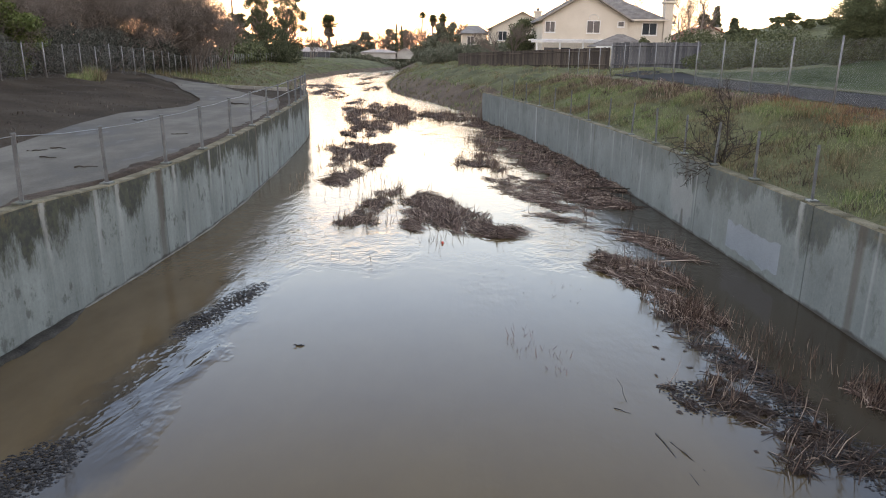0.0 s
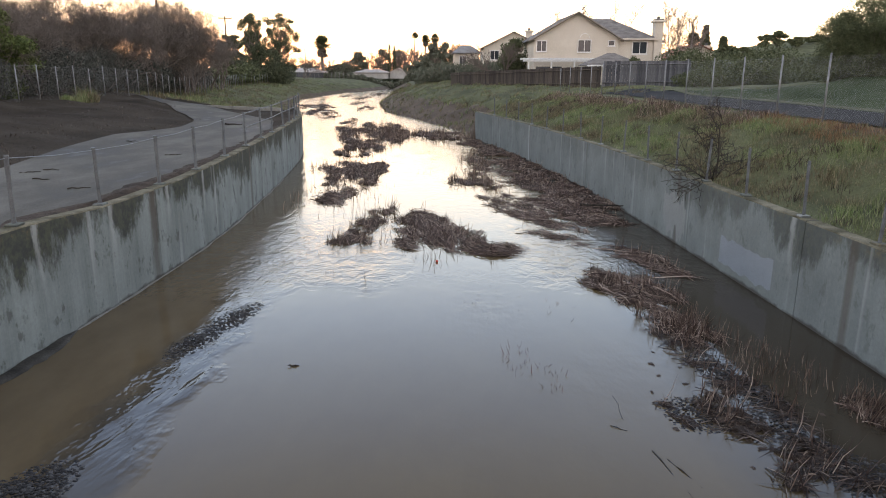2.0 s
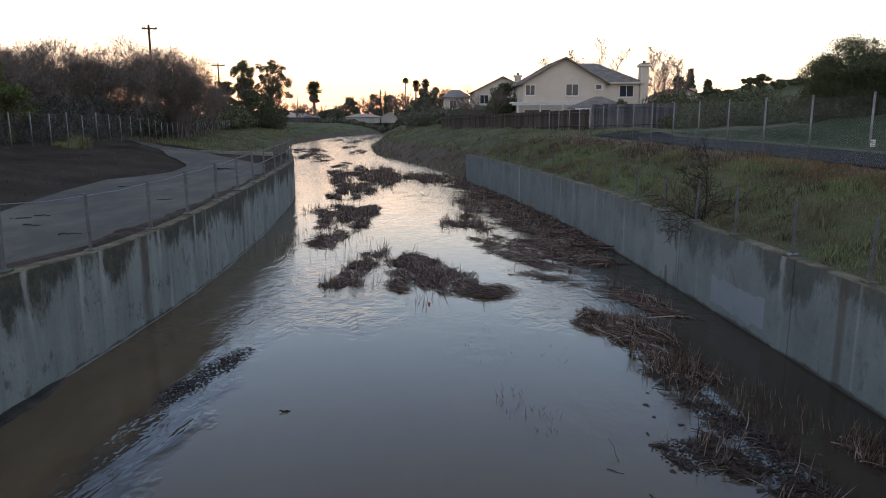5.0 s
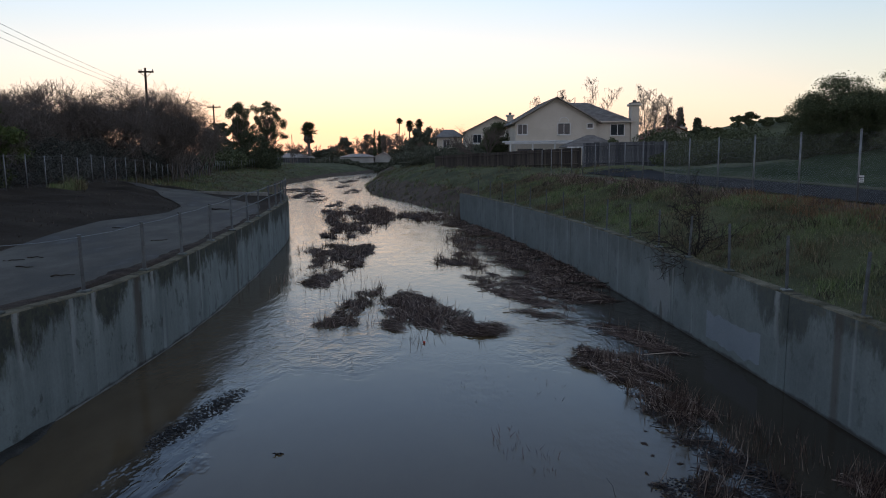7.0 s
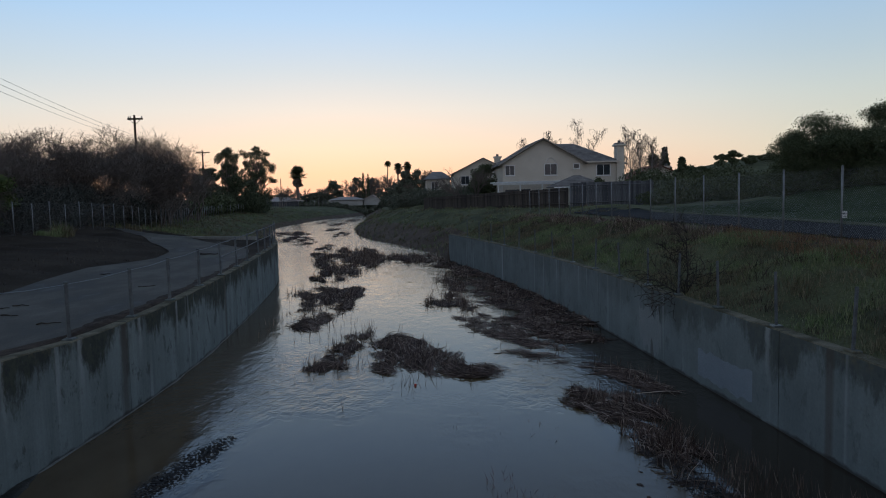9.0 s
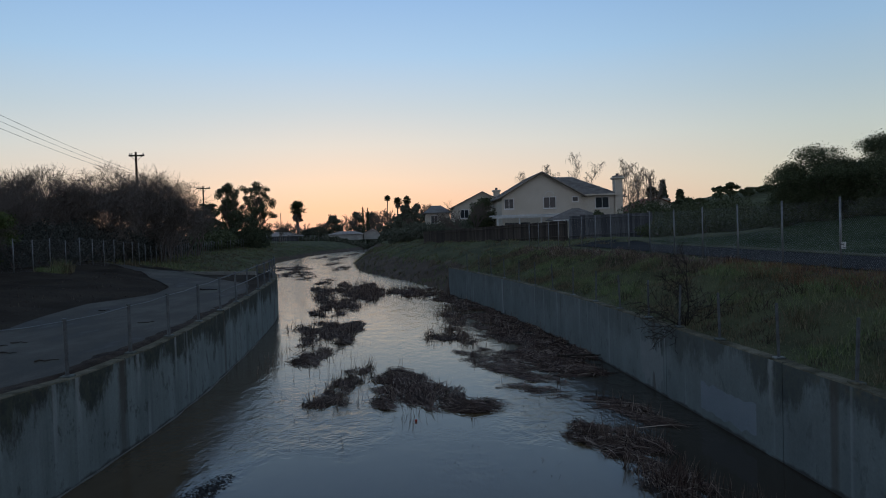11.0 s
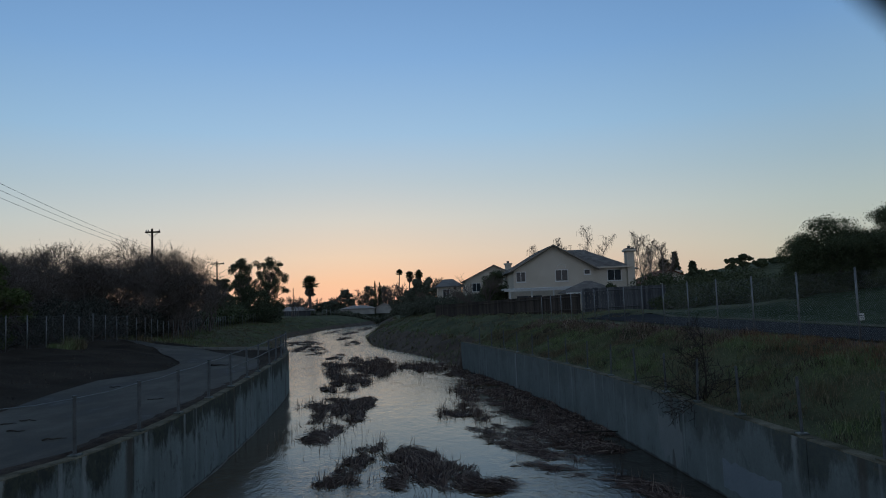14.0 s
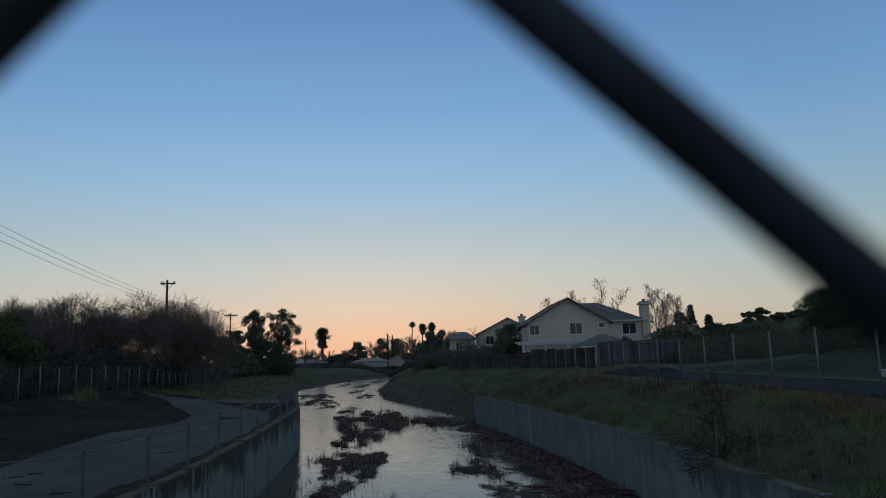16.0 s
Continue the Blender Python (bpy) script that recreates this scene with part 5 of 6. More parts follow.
    for x in (9.9, 12.4, 14.9, 17.4):
        part("post", boxed(x - 0.08, x + 0.08, 78.2, 78.36, g - 0.3, 6.0), TRIM, per)
    part("beam", boxed(9.3, 18.4, 78.12, 78.44, 6.0, 6.22), TRIM, per)
    for k in range(19):
        x = 9.4 + k * 0.49
        part("rafter", boxed(x, x + 0.07, 77.7, 81.95, 6.225, 6.38), TRIM, per)
    # hipped garden room
    room = thing("garden_room", (0, 0, 0), label="low outbuilding with a shallow grey hipped roof", category="outbuilding")
    part("wall", boxed(15.9, 20.6, 74.2, 77.4, g - 0.3, 5.55), STUCCO, room)
    roof_part(hip_roof(15.9, 20.6, 74.2, 77.4, 5.65, 6.75, 17.9, 18.6, 0.6), TILE, room)
    part("eave_board", boxed(15.3, 20.9, 73.55, 73.63, 5.42, 5.62), TRIM, room)


cream_house()


def plain_house(name, x0, x1, y0, depth, eave, ridge, mat, roof, label, axis="x", wins=(), chim=None, g=3.2):
    house = thing(name, (0, 0, 0), label=label, category="house")
    part("wall", boxed(x0, x1, y0, y0 + depth, g - 0.5, eave), mat, house)
    if axis == "x":
        roof_part(hip_roof(x0, x1, y0, y0 + depth, eave + 0.1, ridge, x0 + (x1 - x0) * 0.3, x0 + (x1 - x0) * 0.7), roof, house, False)
    else:
        bm = bmesh.new()
        xm = (x0 + x1) / 2
        f = [bm.verts.new(p) for p in ((x0, y0 + 0.01, eave + 0.002), (x1, y0 + 0.01, eave + 0.002), (xm, y0 + 0.01, ridge))]
        b = [bm.verts.new((p.co.x, y0 + depth - 0.01, p.co.z)) for p in f]
        bm.faces.new(f)
        bm.faces.new(b[::-1])
        for k in range(3):
            bm.faces.new((f[k], b[k], b[(k + 1) % 3], f[(k + 1) % 3]))
        part("gable", bm, mat, house)
        roof_part(gable_roof(x0, x1, y0, y0 + depth, eave, ridge, 0.45), roof, house, False)
    for a, b, c, d in wins:
        window(house, a, b, c, d, y0)
    if chim:
        x, top = chim
        ch = part("chimney", boxed(x - 0.45, x + 0.45, y0 + depth * 0.4, y0 + depth * 0.4 + 0.9, eave - 1, top), mat, house)
        part("chimney_cap", boxed(x - 0.6, x + 0.6, y0 + depth * 0.4 - 0.15, y0 + depth * 0.4 + 1.05, top + 0.002, top + 0.25), mat, ch)
        part("flue", rod(bmesh.new(), (x, y0 + depth * 0.4 + 0.45, top + 0.25), (x, y0 + depth * 0.4 + 0.45, top + 0.6), 0.2, n=8), DULL_POST, ch)
    return house


plain_house("house", 6.6, 15.2, 104, 9, 8.3, 10.4, STUCCO, TILE, "pale two-storey house behind a leafless tree", "y", [(7.6, 8.8, 6.6, 7.8)], (13.6, 10.6))
plain_house("house", 2.6, 6.4, 112, 9, 7.6, 8.9, STUCCO, TILE, "partly hidden pale house far down the row", "x", [(3.4, 4.4, 6.0, 7.2)])
plain_house("house", 31.5, 41.0, 100, 8, 6.5, 8.6, STUCCO, RED_TILE, "house with a red tiled roof and a brick chimney", "y", [(38.0, 39.3, 5.2, 6.4)], (38.6, 8.4))
plain_house("bungalow", -25.0, -14.8, 214, 9, 4.35, 5.3, DULL_WHITE, PALE_ROOF, "white low bungalow far across the creek", "x")
plain_house("bungalow", -14.5, -9.6, 216, 9, 4.5, 5.75, DULL_WHITE, PALE_ROOF, "white gabled bungalow far across the creek", "y")
plain_house("bungalow", -45.5, -33.0, 205, 9, 4.4, 5.6, WOOD_GREY, PALE_ROOF, "bungalow with a pale roof behind the far fence", "x")


# ---------------------------------------------------------------- poles and lines
def utility_pole(az, dist, el, arm, label):
    x, y = polar(az, dist)
    z = ground_z(x, y)
    top = EYE + dist * math.tan(radians(el))
    ob = thing("utility_pole", (x, y, z), label=label, category="utility pole")
    h = top - z
    v, f = tubes([((0, 0, -0.2), (0, 0, h * 0.5), 0.15, 0.125), ((0, 0, h * 0.5), (0, 0, h), 0.125, 0.10)], 10)
    hung("pole", raw_mesh("pole", v, f, POLE_WOOD, True), ob)
    if arm:
        part("crossarm", boxed(-arm / 2, arm / 2, 0.12, 0.24, h - 0.42, h - 0.26), POLE_WOOD, ob)
        for sx in (-arm / 2 + 0.1, -0.45, arm / 2 - 0.1):
            bm = rod(bmesh.new(), (sx, 0.18, h - 0.26), (sx, 0.18, h - 0.08), 0.06, 0.04, 8)
            part("insulator", bm, GALV, ob)
        part("brace", rod(rod(bmesh.new(), (-0.6, 0.12, h - 0.36), (0, 0.12, h - 0.9), 0.025, n=4), (0.6, 0.12, h - 0.36), (0, 0.12, h - 0.9), 0.025, n=4), POLE_WOOD, ob)
    return Vector((x, y, top - 0.1))


P1 = utility_pole(-20.95, 76, 6.55, 1.5, "wooden utility pole with one crossarm above the trees")
P2 = utility_pole(-16.25, 120, 3.95, 2.2, "wooden utility pole with one crossarm beside the pines")
utility_pole(-10.42, 215, 1.7, 0, "plain distant wooden pole")


def cable(a, b, sag, r, label):
    a, b = Vector(a), Vector(b)
    pts = [a.lerp(b, k / 24) - Vector((0, 0, sag * 4 * (k / 24) * (1 - k / 24))) for k in range(25)]
    v, f = tubes([(tuple(p), tuple(q), r, r) for p, q in zip(pts, pts[1:])], 4)
    ob = tagged(new("overhead_wire", raw_mesh("overhead_wire", v, f, WIRE)), label=label, category="power line", group="overhead wires")
    return ob


P0 = Vector((-25.5, 37.1, 13.4))
for k, dx in enumerate((-0.9, 0.1, 0.9)):
    cable(P0 + Vector((dx * 0.6, dx * 0.6, 0.12 * k)), P2 + Vector((dx, 0.18, -0.1)), 1.3, 0.012, "thin black overhead wire between utility poles")
for k in range(2):
    cable((-29.5, 37, 9.0 - 0.4 * k), P1 + Vector((0, 0.1, -5.2 - 0.3 * k)), 0.3, 0.02, "heavier black service cable below the power lines")


# ---------------------------------------------------------------- reeds, gravel and grass in and beside the water
def in_ellipse(rng, n, cx, cy, rx, ry, rot):
    a, r = rng.uniform(0, 2 * np.pi, n), np.sqrt(rng.uniform(0, 1, n))
    u, v = r * np.cos(a) * rx, r * np.sin(a) * ry
    c, s = math.cos(radians(rot)), math.sin(radians(rot))
    return np.stack([cx + u * c - v * s, cy + u * s + v * c], axis=1), r


def blades(base, tip, width, rng):
    """Thin bent blades, each two narrow faces deep."""
    n = len(base)
    d = tip - base
    mid = (base + tip) / 2 + rng.normal(0, 0.035, (n, 3)) * np.linalg.norm(d, axis=1)[:, None]
    side = np.cross(d, rng.normal(size=(n, 3)))
    side /= np.linalg.norm(side, axis=1)[:, None] + 1e-9
    side *= np.asarray(width).reshape(-1, 1) if np.ndim(width) else width
    v = np.stack([base - side, base + side, mid + side * 0.8, tip, mid - side * 0.8], axis=1).reshape(-1, 3)
    k = np.arange(n)[:, None] * 5
    f = [tuple(q) for q in (k + np.array([[0, 1, 2, 4]])).tolist()] + [tuple(q) for q in (k + np.array([[4, 2, 3]])).tolist()]
    return v, f


def bent_stems(root, lean, length, rise, width, bed, rng):
    """Reeds combed over by the current; lean is a unit direction in plan, bed gives the level of what they lie on."""
    n = len(root)
    L = length[:, None]
    wob = rng.normal(0, 0.07, (n, 2)) * L
    flat = [root, root + lean * L * 0.28 + wob * 0.3, root + lean * L * 0.65 + wob, root + lean * L + wob * 1.6]
    lift = [rise * 0.2, rise * 0.9, rise * 0.8, rise * 0.25]
    p = [np.concatenate([q, (bed(q) + h)[:, None]], axis=1) for q, h in zip(flat, lift)]
    side = np.stack([-lean[:, 1], lean[:, 0], rng.normal(0, 0.35, n)], axis=1) * np.asarray(width)[:, None]
    v = np.stack([p[0] - side, p[0] + side, p[1] - side, p[1] + side, p[2] - side * 0.8, p[2] + side * 0.8, p[3]], axis=1).reshape(-1, 3)
    k = np.arange(n)[:, None] * 7
    f = [tuple(q) for a in ([0, 1, 3, 2], [2, 3, 5, 4]) for q in (k + np.array([a])).tolist()] + [tuple(q) for q in (k + np.array([[4, 5, 6]])).tolist()]
    return v, f


def reed_mat(spots, seed, heading=-65, lying=900, standing=120, height=0.3, label="", length=0.9, ragged=16, patchy=1.0, stem=None):
    """Flattened reeds over ragged low islands of litter; spots are (x, y, half width, half length, turn)."""
    rng = np.random.default_rng(seed)
    ob = thing("reed_mat", (0, 0, 0), label=label or "matted heap of dead brown reeds lying in the water", category="reeds", group="reed mats in the creek")
    area = sum(rx * ry for _, _, rx, ry, _ in spots)
    r0 = min(1.6, math.sqrt(area / len(spots)))
    far = 1 + max(0, spots[0][1] - 20) / 45
    ca, sa = math.cos(radians(heading)), math.sin(radians(heading))

    def field(p):
        """How thick the reeds lie: above nought they stand clear of the water."""
        e = np.full(len(p), -1.5)
        for cx, cy, rx, ry, rot in spots:
            c, s = math.cos(radians(rot)), math.sin(radians(rot))
            dx, dy = p[:, 0] - cx, p[:, 1] - cy
            e = np.maximum(e, 1 - ((dx * c + dy * s) / rx) ** 2 - ((dy * c - dx * s) / ry) ** 2)
        g = np.array([2.0 * noise.noise(((x * ca + y * sa) * 0.6 / r0 + 0.37, (y * ca - x * sa) * 1.7 / r0 + 0.21, seed * 3.3 + 0.5)) + 1.5 * noise.noise((x * 3.1 / r0, y * 2.3 / r0, seed * 1.1 + 0.4)) + 0.6 * noise.noise((x * 8 / r0, y * 6 / r0, seed * 1.7)) for x, y in p])
        holes = np.array([max(0.0, noise.noise((x * 2.3, y * 1.1, seed * 2.9 + 4.0)) - 0.12) for x, y in p])
        return np.where(e < 0, 2 * e, np.minimum(e, 0.75)) - 0.1 - 0.17 * patchy + patchy * g - 2.2 * holes

    def bed(p, f=None):
        f = field(p) if f is None else f
        bumps = np.array([noise.noise((x * 6, y * 6, seed)) for x, y in p])
        return np.maximum(-0.12, height * 0.32 * np.clip(f * 1.1, -0.5, 1.0) + 0.045 * bumps - 0.012)

    def water_bed(p):
        return np.maximum(0.0, bed(p))

    x0 = min(cx - 1.3 * max(rx, ry) for cx, cy, rx, ry, _ in spots)
    x1 = max(cx + 1.3 * max(rx, ry) for cx, cy, rx, ry, _ in spots)
    y0, y1 = min(cy - 1.3 * ry for cx, cy, rx, ry, _ in spots), max(cy + 1.3 * ry for cx, cy, rx, ry, _ in spots)
    step = min(0.2, max(0.03, 0.06 * r0 * math.sqrt(far)))
    gx, gy = np.arange(x0, x1, step), np.arange(y0, y1, step * 1.3)
    grid = np.stack(np.meshgrid(gx, gy), axis=2).reshape(-1, 2)
    grid = grid + rng.uniform(-0.3, 0.3, grid.shape) * step
    z = bed(grid)
    keep, hf, nx = {}, [], len(gx)
    up = z.reshape(len(gy), nx) > 0
    up = up & (sum(np.roll(np.roll(up, i, 0), j, 1) for i in (-1, 0, 1) for j in (-1, 0, 1)) >= 8)
    for r in range(1, len(gy) - 1):
        for c in range(1, nx - 1):
            if up[r:r + 2, c:c + 2].any():
                hf.append(tuple(keep.setdefault(i, len(keep)) for i in (r * nx + c, r * nx + c + 1, (r + 1) * nx + c + 1, (r + 1) * nx + c)))
    hung("litter", raw_mesh("litter", [(*grid[i], z[i]) for i in keep], hf, REED_WET, True), ob, "wet matted litter under the reeds", "stuff")

    roots, sb = [], []
    for cx, cy, rx, ry, rot in spots:
        p, r = in_ellipse(rng, int(lying * 2.1 * rx * ry / area), cx, cy, rx * 1.4, ry * 1.4, rot)
        roots.append(p)
        p, r = in_ellipse(rng, int(standing * 2.2 * rx * ry / area), cx, cy, rx * 1.25, ry * 1.25, rot)
        sb.append(p)
    p = np.concatenate(roots)
    f = field(p)
    p = p[f > 0.05 - 0.5 * rng.uniform(0, 1, len(p)) ** 3]
    n = len(p)
    a = np.radians(heading + np.array([85 * noise.noise((u * 0.7 / r0, w * 0.5 / r0, seed * 0.3)) for u, w in p]) + rng.normal(0, ragged, n))
    lean = np.stack([np.cos(a), np.sin(a)], axis=1)
    L = length * rng.uniform(0.35, 1.15, n) * np.where(rng.uniform(0, 1, n) < 0.08, 1.6, 1.0)
    rise = rng.uniform(0.004, 0.045, n) + height * 0.55 * rng.uniform(0, 1, n) ** 4
    v, f = bent_stems(p - lean * (L * 0.5)[:, None], lean, L, rise, rng.uniform(0.0045, 0.0115, n) * far, water_bed, rng)
    hung("fallen_reeds", raw_mesh("fallen_reeds", v, f, stem or REED), ob, "flattened dry reed stems", "stuff")
    if standing:
        p = np.concatenate(sb)
        clump = np.array([noise.noise((u * 1.4, w * 1.0, seed * 2.2)) for u, w in p])
        p = p[(clump > -0.05) & (field(p) > -0.7)]
        n = len(p)
        base = np.stack([p[:, 0], p[:, 1], np.full(n, -0.05)], axis=1)
        top = base + np.stack([rng.normal(0.04, 0.11, n), rng.normal(-0.03, 0.11, n), 0.05 + rng.uniform(0.12, 0.5, n) + 0.5 * height], axis=1)
        v, f = blades(base, top, rng.uniform(0.004, 0.010, n) * far, rng)
        hung("standing_reeds", raw_mesh("standing_reeds", v, f, REED), ob, "broken upright reed stubble", "stuff")
    return ob


def stubble(x, y, rx, ry, n, seed, tall=0.35, label="", mat=None):
    rng = np.random.default_rng(seed)
    p, r = in_ellipse(rng, n, x, y, rx, ry, 0)
    base = np.stack([p[:, 0], p[:, 1], np.full(n, -0.08)], axis=1)
    top = base + np.stack([rng.normal(0, 0.07, n), rng.normal(0, 0.07, n), 0.08 + tall * rng.uniform(0.3, 1.0, n)], axis=1)
    v, f = blades(base, top, rng.uniform(0.003, 0.006, n) * (1 + max(0, y - 20) / 18), rng)
    ob = tagged(new("reed_stubble", raw_mesh("reed_stubble", v, f, mat or REED)), label=label or "thin upright reed stubs standing in the shallows", category="reeds", group="reed stubble", kind="stuff")
    return ob


reed_mat([(-0.45, 22.4, 0.95, 2.5, 6), (0.4, 20.6, 1.05, 2.1, 14), (1.5, 19.2, 1.15, 0.75, -14), (-0.9, 20.0, 0.4, 1.0, 0)], 1, -62, 3900, 120, 0.24, "large flattened heap of dead reeds in midstream", 0.8, patchy=0.6)
reed_mat([(-2.4, 22.0, 0.5, 1.9, -12), (-1.95, 24.7, 0.45, 1.0, -20), (-2.5, 20.2, 0.9, 0.5, 0)], 2, -100, 1000, 300, 0.2, length=0.6, patchy=0.7)
reed_mat([(-4.7, 36.6, 1.9, 2.0, 0), (-4.1, 31.6, 1.2, 3.4, 0), (-3.3, 35.6, 0.9, 1.0, 0), (-4.0, 27.4, 0.75, 1.7, -12)], 3, -85, 4200, 420, 0.2, patchy=0.85)
reed_mat([(-5.4, 53.5, 1.8, 5.8, 0), (-5.0, 46.0, 1.4, 3.8, 0), (-7.2, 60, 1.6, 6.0, 0), (-4.6, 64, 1.2, 4.0, 0)], 4, -80, 3000, 1300, 0.24, patchy=1.35)
reed_mat([(-3.4, 55, 1.0, 6.5, 0)], 5, -80, 1100, 1000, 0.26, patchy=1.2)
reed_mat([(-0.3, 55.5, 1.8, 3.8, 0), (1.5, 53.0, 1.2, 2.8, 0)], 6, -80, 1200, 900, 0.24, patchy=1.3)
reed_mat([(-17.4, 101, 2.4, 8, 12), (-14.4, 86, 2.0, 7, 10), (-11.6, 77, 1.2, 4, 0)], 7, -80, 1300, 200, 0.2, patchy=1.2)
reed_mat([(-14.2, 134, 1.6, 8, 0), (-12.8, 154, 1.4, 9, 0), (-18.5, 142, 1.2, 8, 0)], 21, -80, 500, 60, 0.15, patchy=1.3)
reed_mat([(-8.6, 71, 0.9, 4, 0), (-9.6, 96, 1.0, 6, 0), (-6.6, 68, 0.6, 3, 0), (-12.6, 112, 1.0, 6, 0)], 22, -80, 700, 140, 0.15, patchy=1.3)
reed_mat([(4.0, 45.0, 1.6, 6.5, 12), (5.0, 35.5, 1.5, 5.5, 10), (6.0, 28.6, 1.15, 4.4, 8), (5.3, 24.2, 0.9, 2.6, 10)], 8, -62, 15000, 460, 0.2, "long bank of flattened reeds against the wall", 0.75, ragged=38, patchy=0.85)
reed_mat([(1.5, 32.4, 0.9, 1.9, 0), (2.2, 30.6, 0.6, 1.3, 0), (2.2, 38.5, 0.6, 4.6, 0)], 9, -60, 900, 560, 0.14)
reed_mat([(3.3, 25.6, 1.1, 3.2, 12), (3.9, 21.6, 0.95, 2.2, 10)], 10, -50, 2600, 120, 0.06, length=0.75, ragged=34, patchy=1.35)
reed_mat([(4.3, 31.0, 0.9, 4.2, 10), (4.9, 26.0, 0.8, 3.2, 10)], 19, -55, 2600, 120, 0.07, length=0.8, ragged=36, patchy=1.3)
reed_mat([(4.15, 16.2, 0.6, 0.9, 0), (4.6, 14.8, 0.55, 1.0, 15), (5.1, 15.6, 0.4, 0.9, 20)], 11, -75, 2200, 160, 0.2, ragged=22, length=0.6, patchy=0.7)
reed_mat([(5.5, 18.6, 0.45, 0.9, 20), (6.0, 17.2, 0.4, 0.8, 25)], 12, -45, 800, 60, 0.06)
reed_mat([(4.75, 13.4, 0.5, 0.8, 10), (5.0, 12.4, 0.38, 0.6, 0)], 13, -70, 900, 260, 0.09, ragged=34, length=0.45)
reed_mat([(4.35, 9.5, 0.34, 0.5, 0), (4.45, 8.95, 0.36, 0.3, 0)], 14, -40, 700, 90, 0.08, ragged=40, length=0.4, stem=REED_SOAKED)
reed_mat([(4.75, 8.1, 0.3, 0.4, 20), (4.4, 7.65, 0.22, 0.3, 0), (5.1, 8.4, 0.25, 0.3, 0)], 15, -50, 420, 70, 0.08, ragged=45, length=0.4, stem=REED_SOAKED)
reed_mat([(4.75, 10.9, 0.3, 0.7, 12), (5.2, 9.6, 0.25, 0.5, 10)], 18, -20, 500, 60, 0.05, ragged=40, length=0.45, patchy=1.1, stem=REED_SOAKED)
reed_mat([(6.6, 9.4, 0.36, 0.46, 0)], 16, -60, 260, 160, 0.06, ragged=45, length=0.4)
reed_mat([(3.55, 9.4, 0.12, 0.42, 20)], 17, -60, 120, 16, 0.03, ragged=40, length=0.3, stem=REED_SOAKED)
reed_mat([(4.55, 12.2, 0.4, 0.9, 8), (4.95, 10.3, 0.38, 0.9, 8), (5.15, 9.0, 0.32, 0.6, 0), (5.3, 8.0, 0.3, 0.5, 0)], 20, -60, 700, 160, 0.05, ragged=50, length=0.5, patchy=1.3, stem=REED_SOAKED)
stubble(5.55, 11.7, 0.55, 1.0, 150, 21, 0.42)
stubble(6.1, 10.8, 0.5, 0.9, 90, 22, 0.42)
stubble(6.4, 9.4, 0.35, 0.5, 90, 34, 0.4)
stubble(1.45, 11.3, 0.35, 0.7, 46, 23, 0.17, "short reddish stems standing in the still pool", RED_STEM)
stubble(1.95, 10.6, 0.18, 0.7, 26, 24, 0.15, "short reddish stems standing in the still pool", RED_STEM)
stubble(-0.2, 18.0, 0.5, 0.6, 26, 25, 0.35)
stubble(1.2, 14.5, 0.9, 1.2, 20, 26, 0.12)
stubble(-1.72, 16.1, 0.06, 0.1, 4, 27, 0.6)
stubble(-3.0, 17.5, 0.8, 2.0, 16, 28, 0.25)
stubble(1.6, 40.0, 0.45, 1.6, 46, 30, 0.6)
stubble(-3.6, 27.0, 1.3, 4.0, 80, 31, 0.35)
stubble(-5.4, 27.5, 0.6, 3.0, 60, 32, 0.35)
stubble(2.6, 14.0, 0.4, 0.9, 18, 33, 0.12)


def gravel(spots, n, seed, label):
    """Loose wet stones breaking the surface."""
    rng = np.random.default_rng(seed)
    verts, faces = [], []
    ico = bmesh.new()
    bmesh.ops.create_icosphere(ico, subdivisions=1, radius=1.0)
    iv = np.array([v.co[:] for v in ico.verts])
    jf = [[v.index for v in f.verts] for f in ico.faces]
    ico.free()
    total = sum(a * b for _, _, a, b, _ in spots)
    for cx, cy, rx, ry, rot in spots:
        m = int(n * rx * ry / total)
        p, r = in_ellipse(rng, m, cx, cy, rx, ry, rot)
        for (x, y), q in zip(p, r):
            s = rng.uniform(0.007, 0.03)
            o = len(verts)
            w = iv * rng.uniform(0.7, 1.3, (len(iv), 1)) * np.array([s * rng.uniform(0.8, 1.5), s, s * 0.6])
            verts += [tuple(t) for t in w + np.array([x, y, 0.02 * (1 - q) - 0.008])]
            faces += [tuple(i + o for i in t) for t in jf]
    tagged(new("gravel_bar", raw_mesh("gravel_bar", verts, faces, STONE)), label=label, category="gravel", kind="stuff")


gravel([(-5.0, 7.35, 0.5, 0.85, -15), (-5.3, 6.5, 0.5, 0.7, 0)], 2600, 1, "bar of dark wet pebbles at the water's edge")
gravel([(-4.2, 13.5, 0.36, 1.1, -14), (-4.55, 12.2, 0.32, 0.9, -14)], 1300, 2, "strip of dark wet pebbles breaking the shallow water")
gravel([(4.75, 11.0, 0.36, 0.9, 10), (5.0, 10.0, 0.42, 0.8, 0), (5.0, 9.0, 0.4, 0.7, 0), (5.2, 8.0, 0.45, 0.7, 0), (5.6, 7.5, 0.6, 0.7, 0), (3.8, 9.4, 0.45, 0.6, 0)], 3200, 3, "bed of dark wet pebbles between the reed heaps")


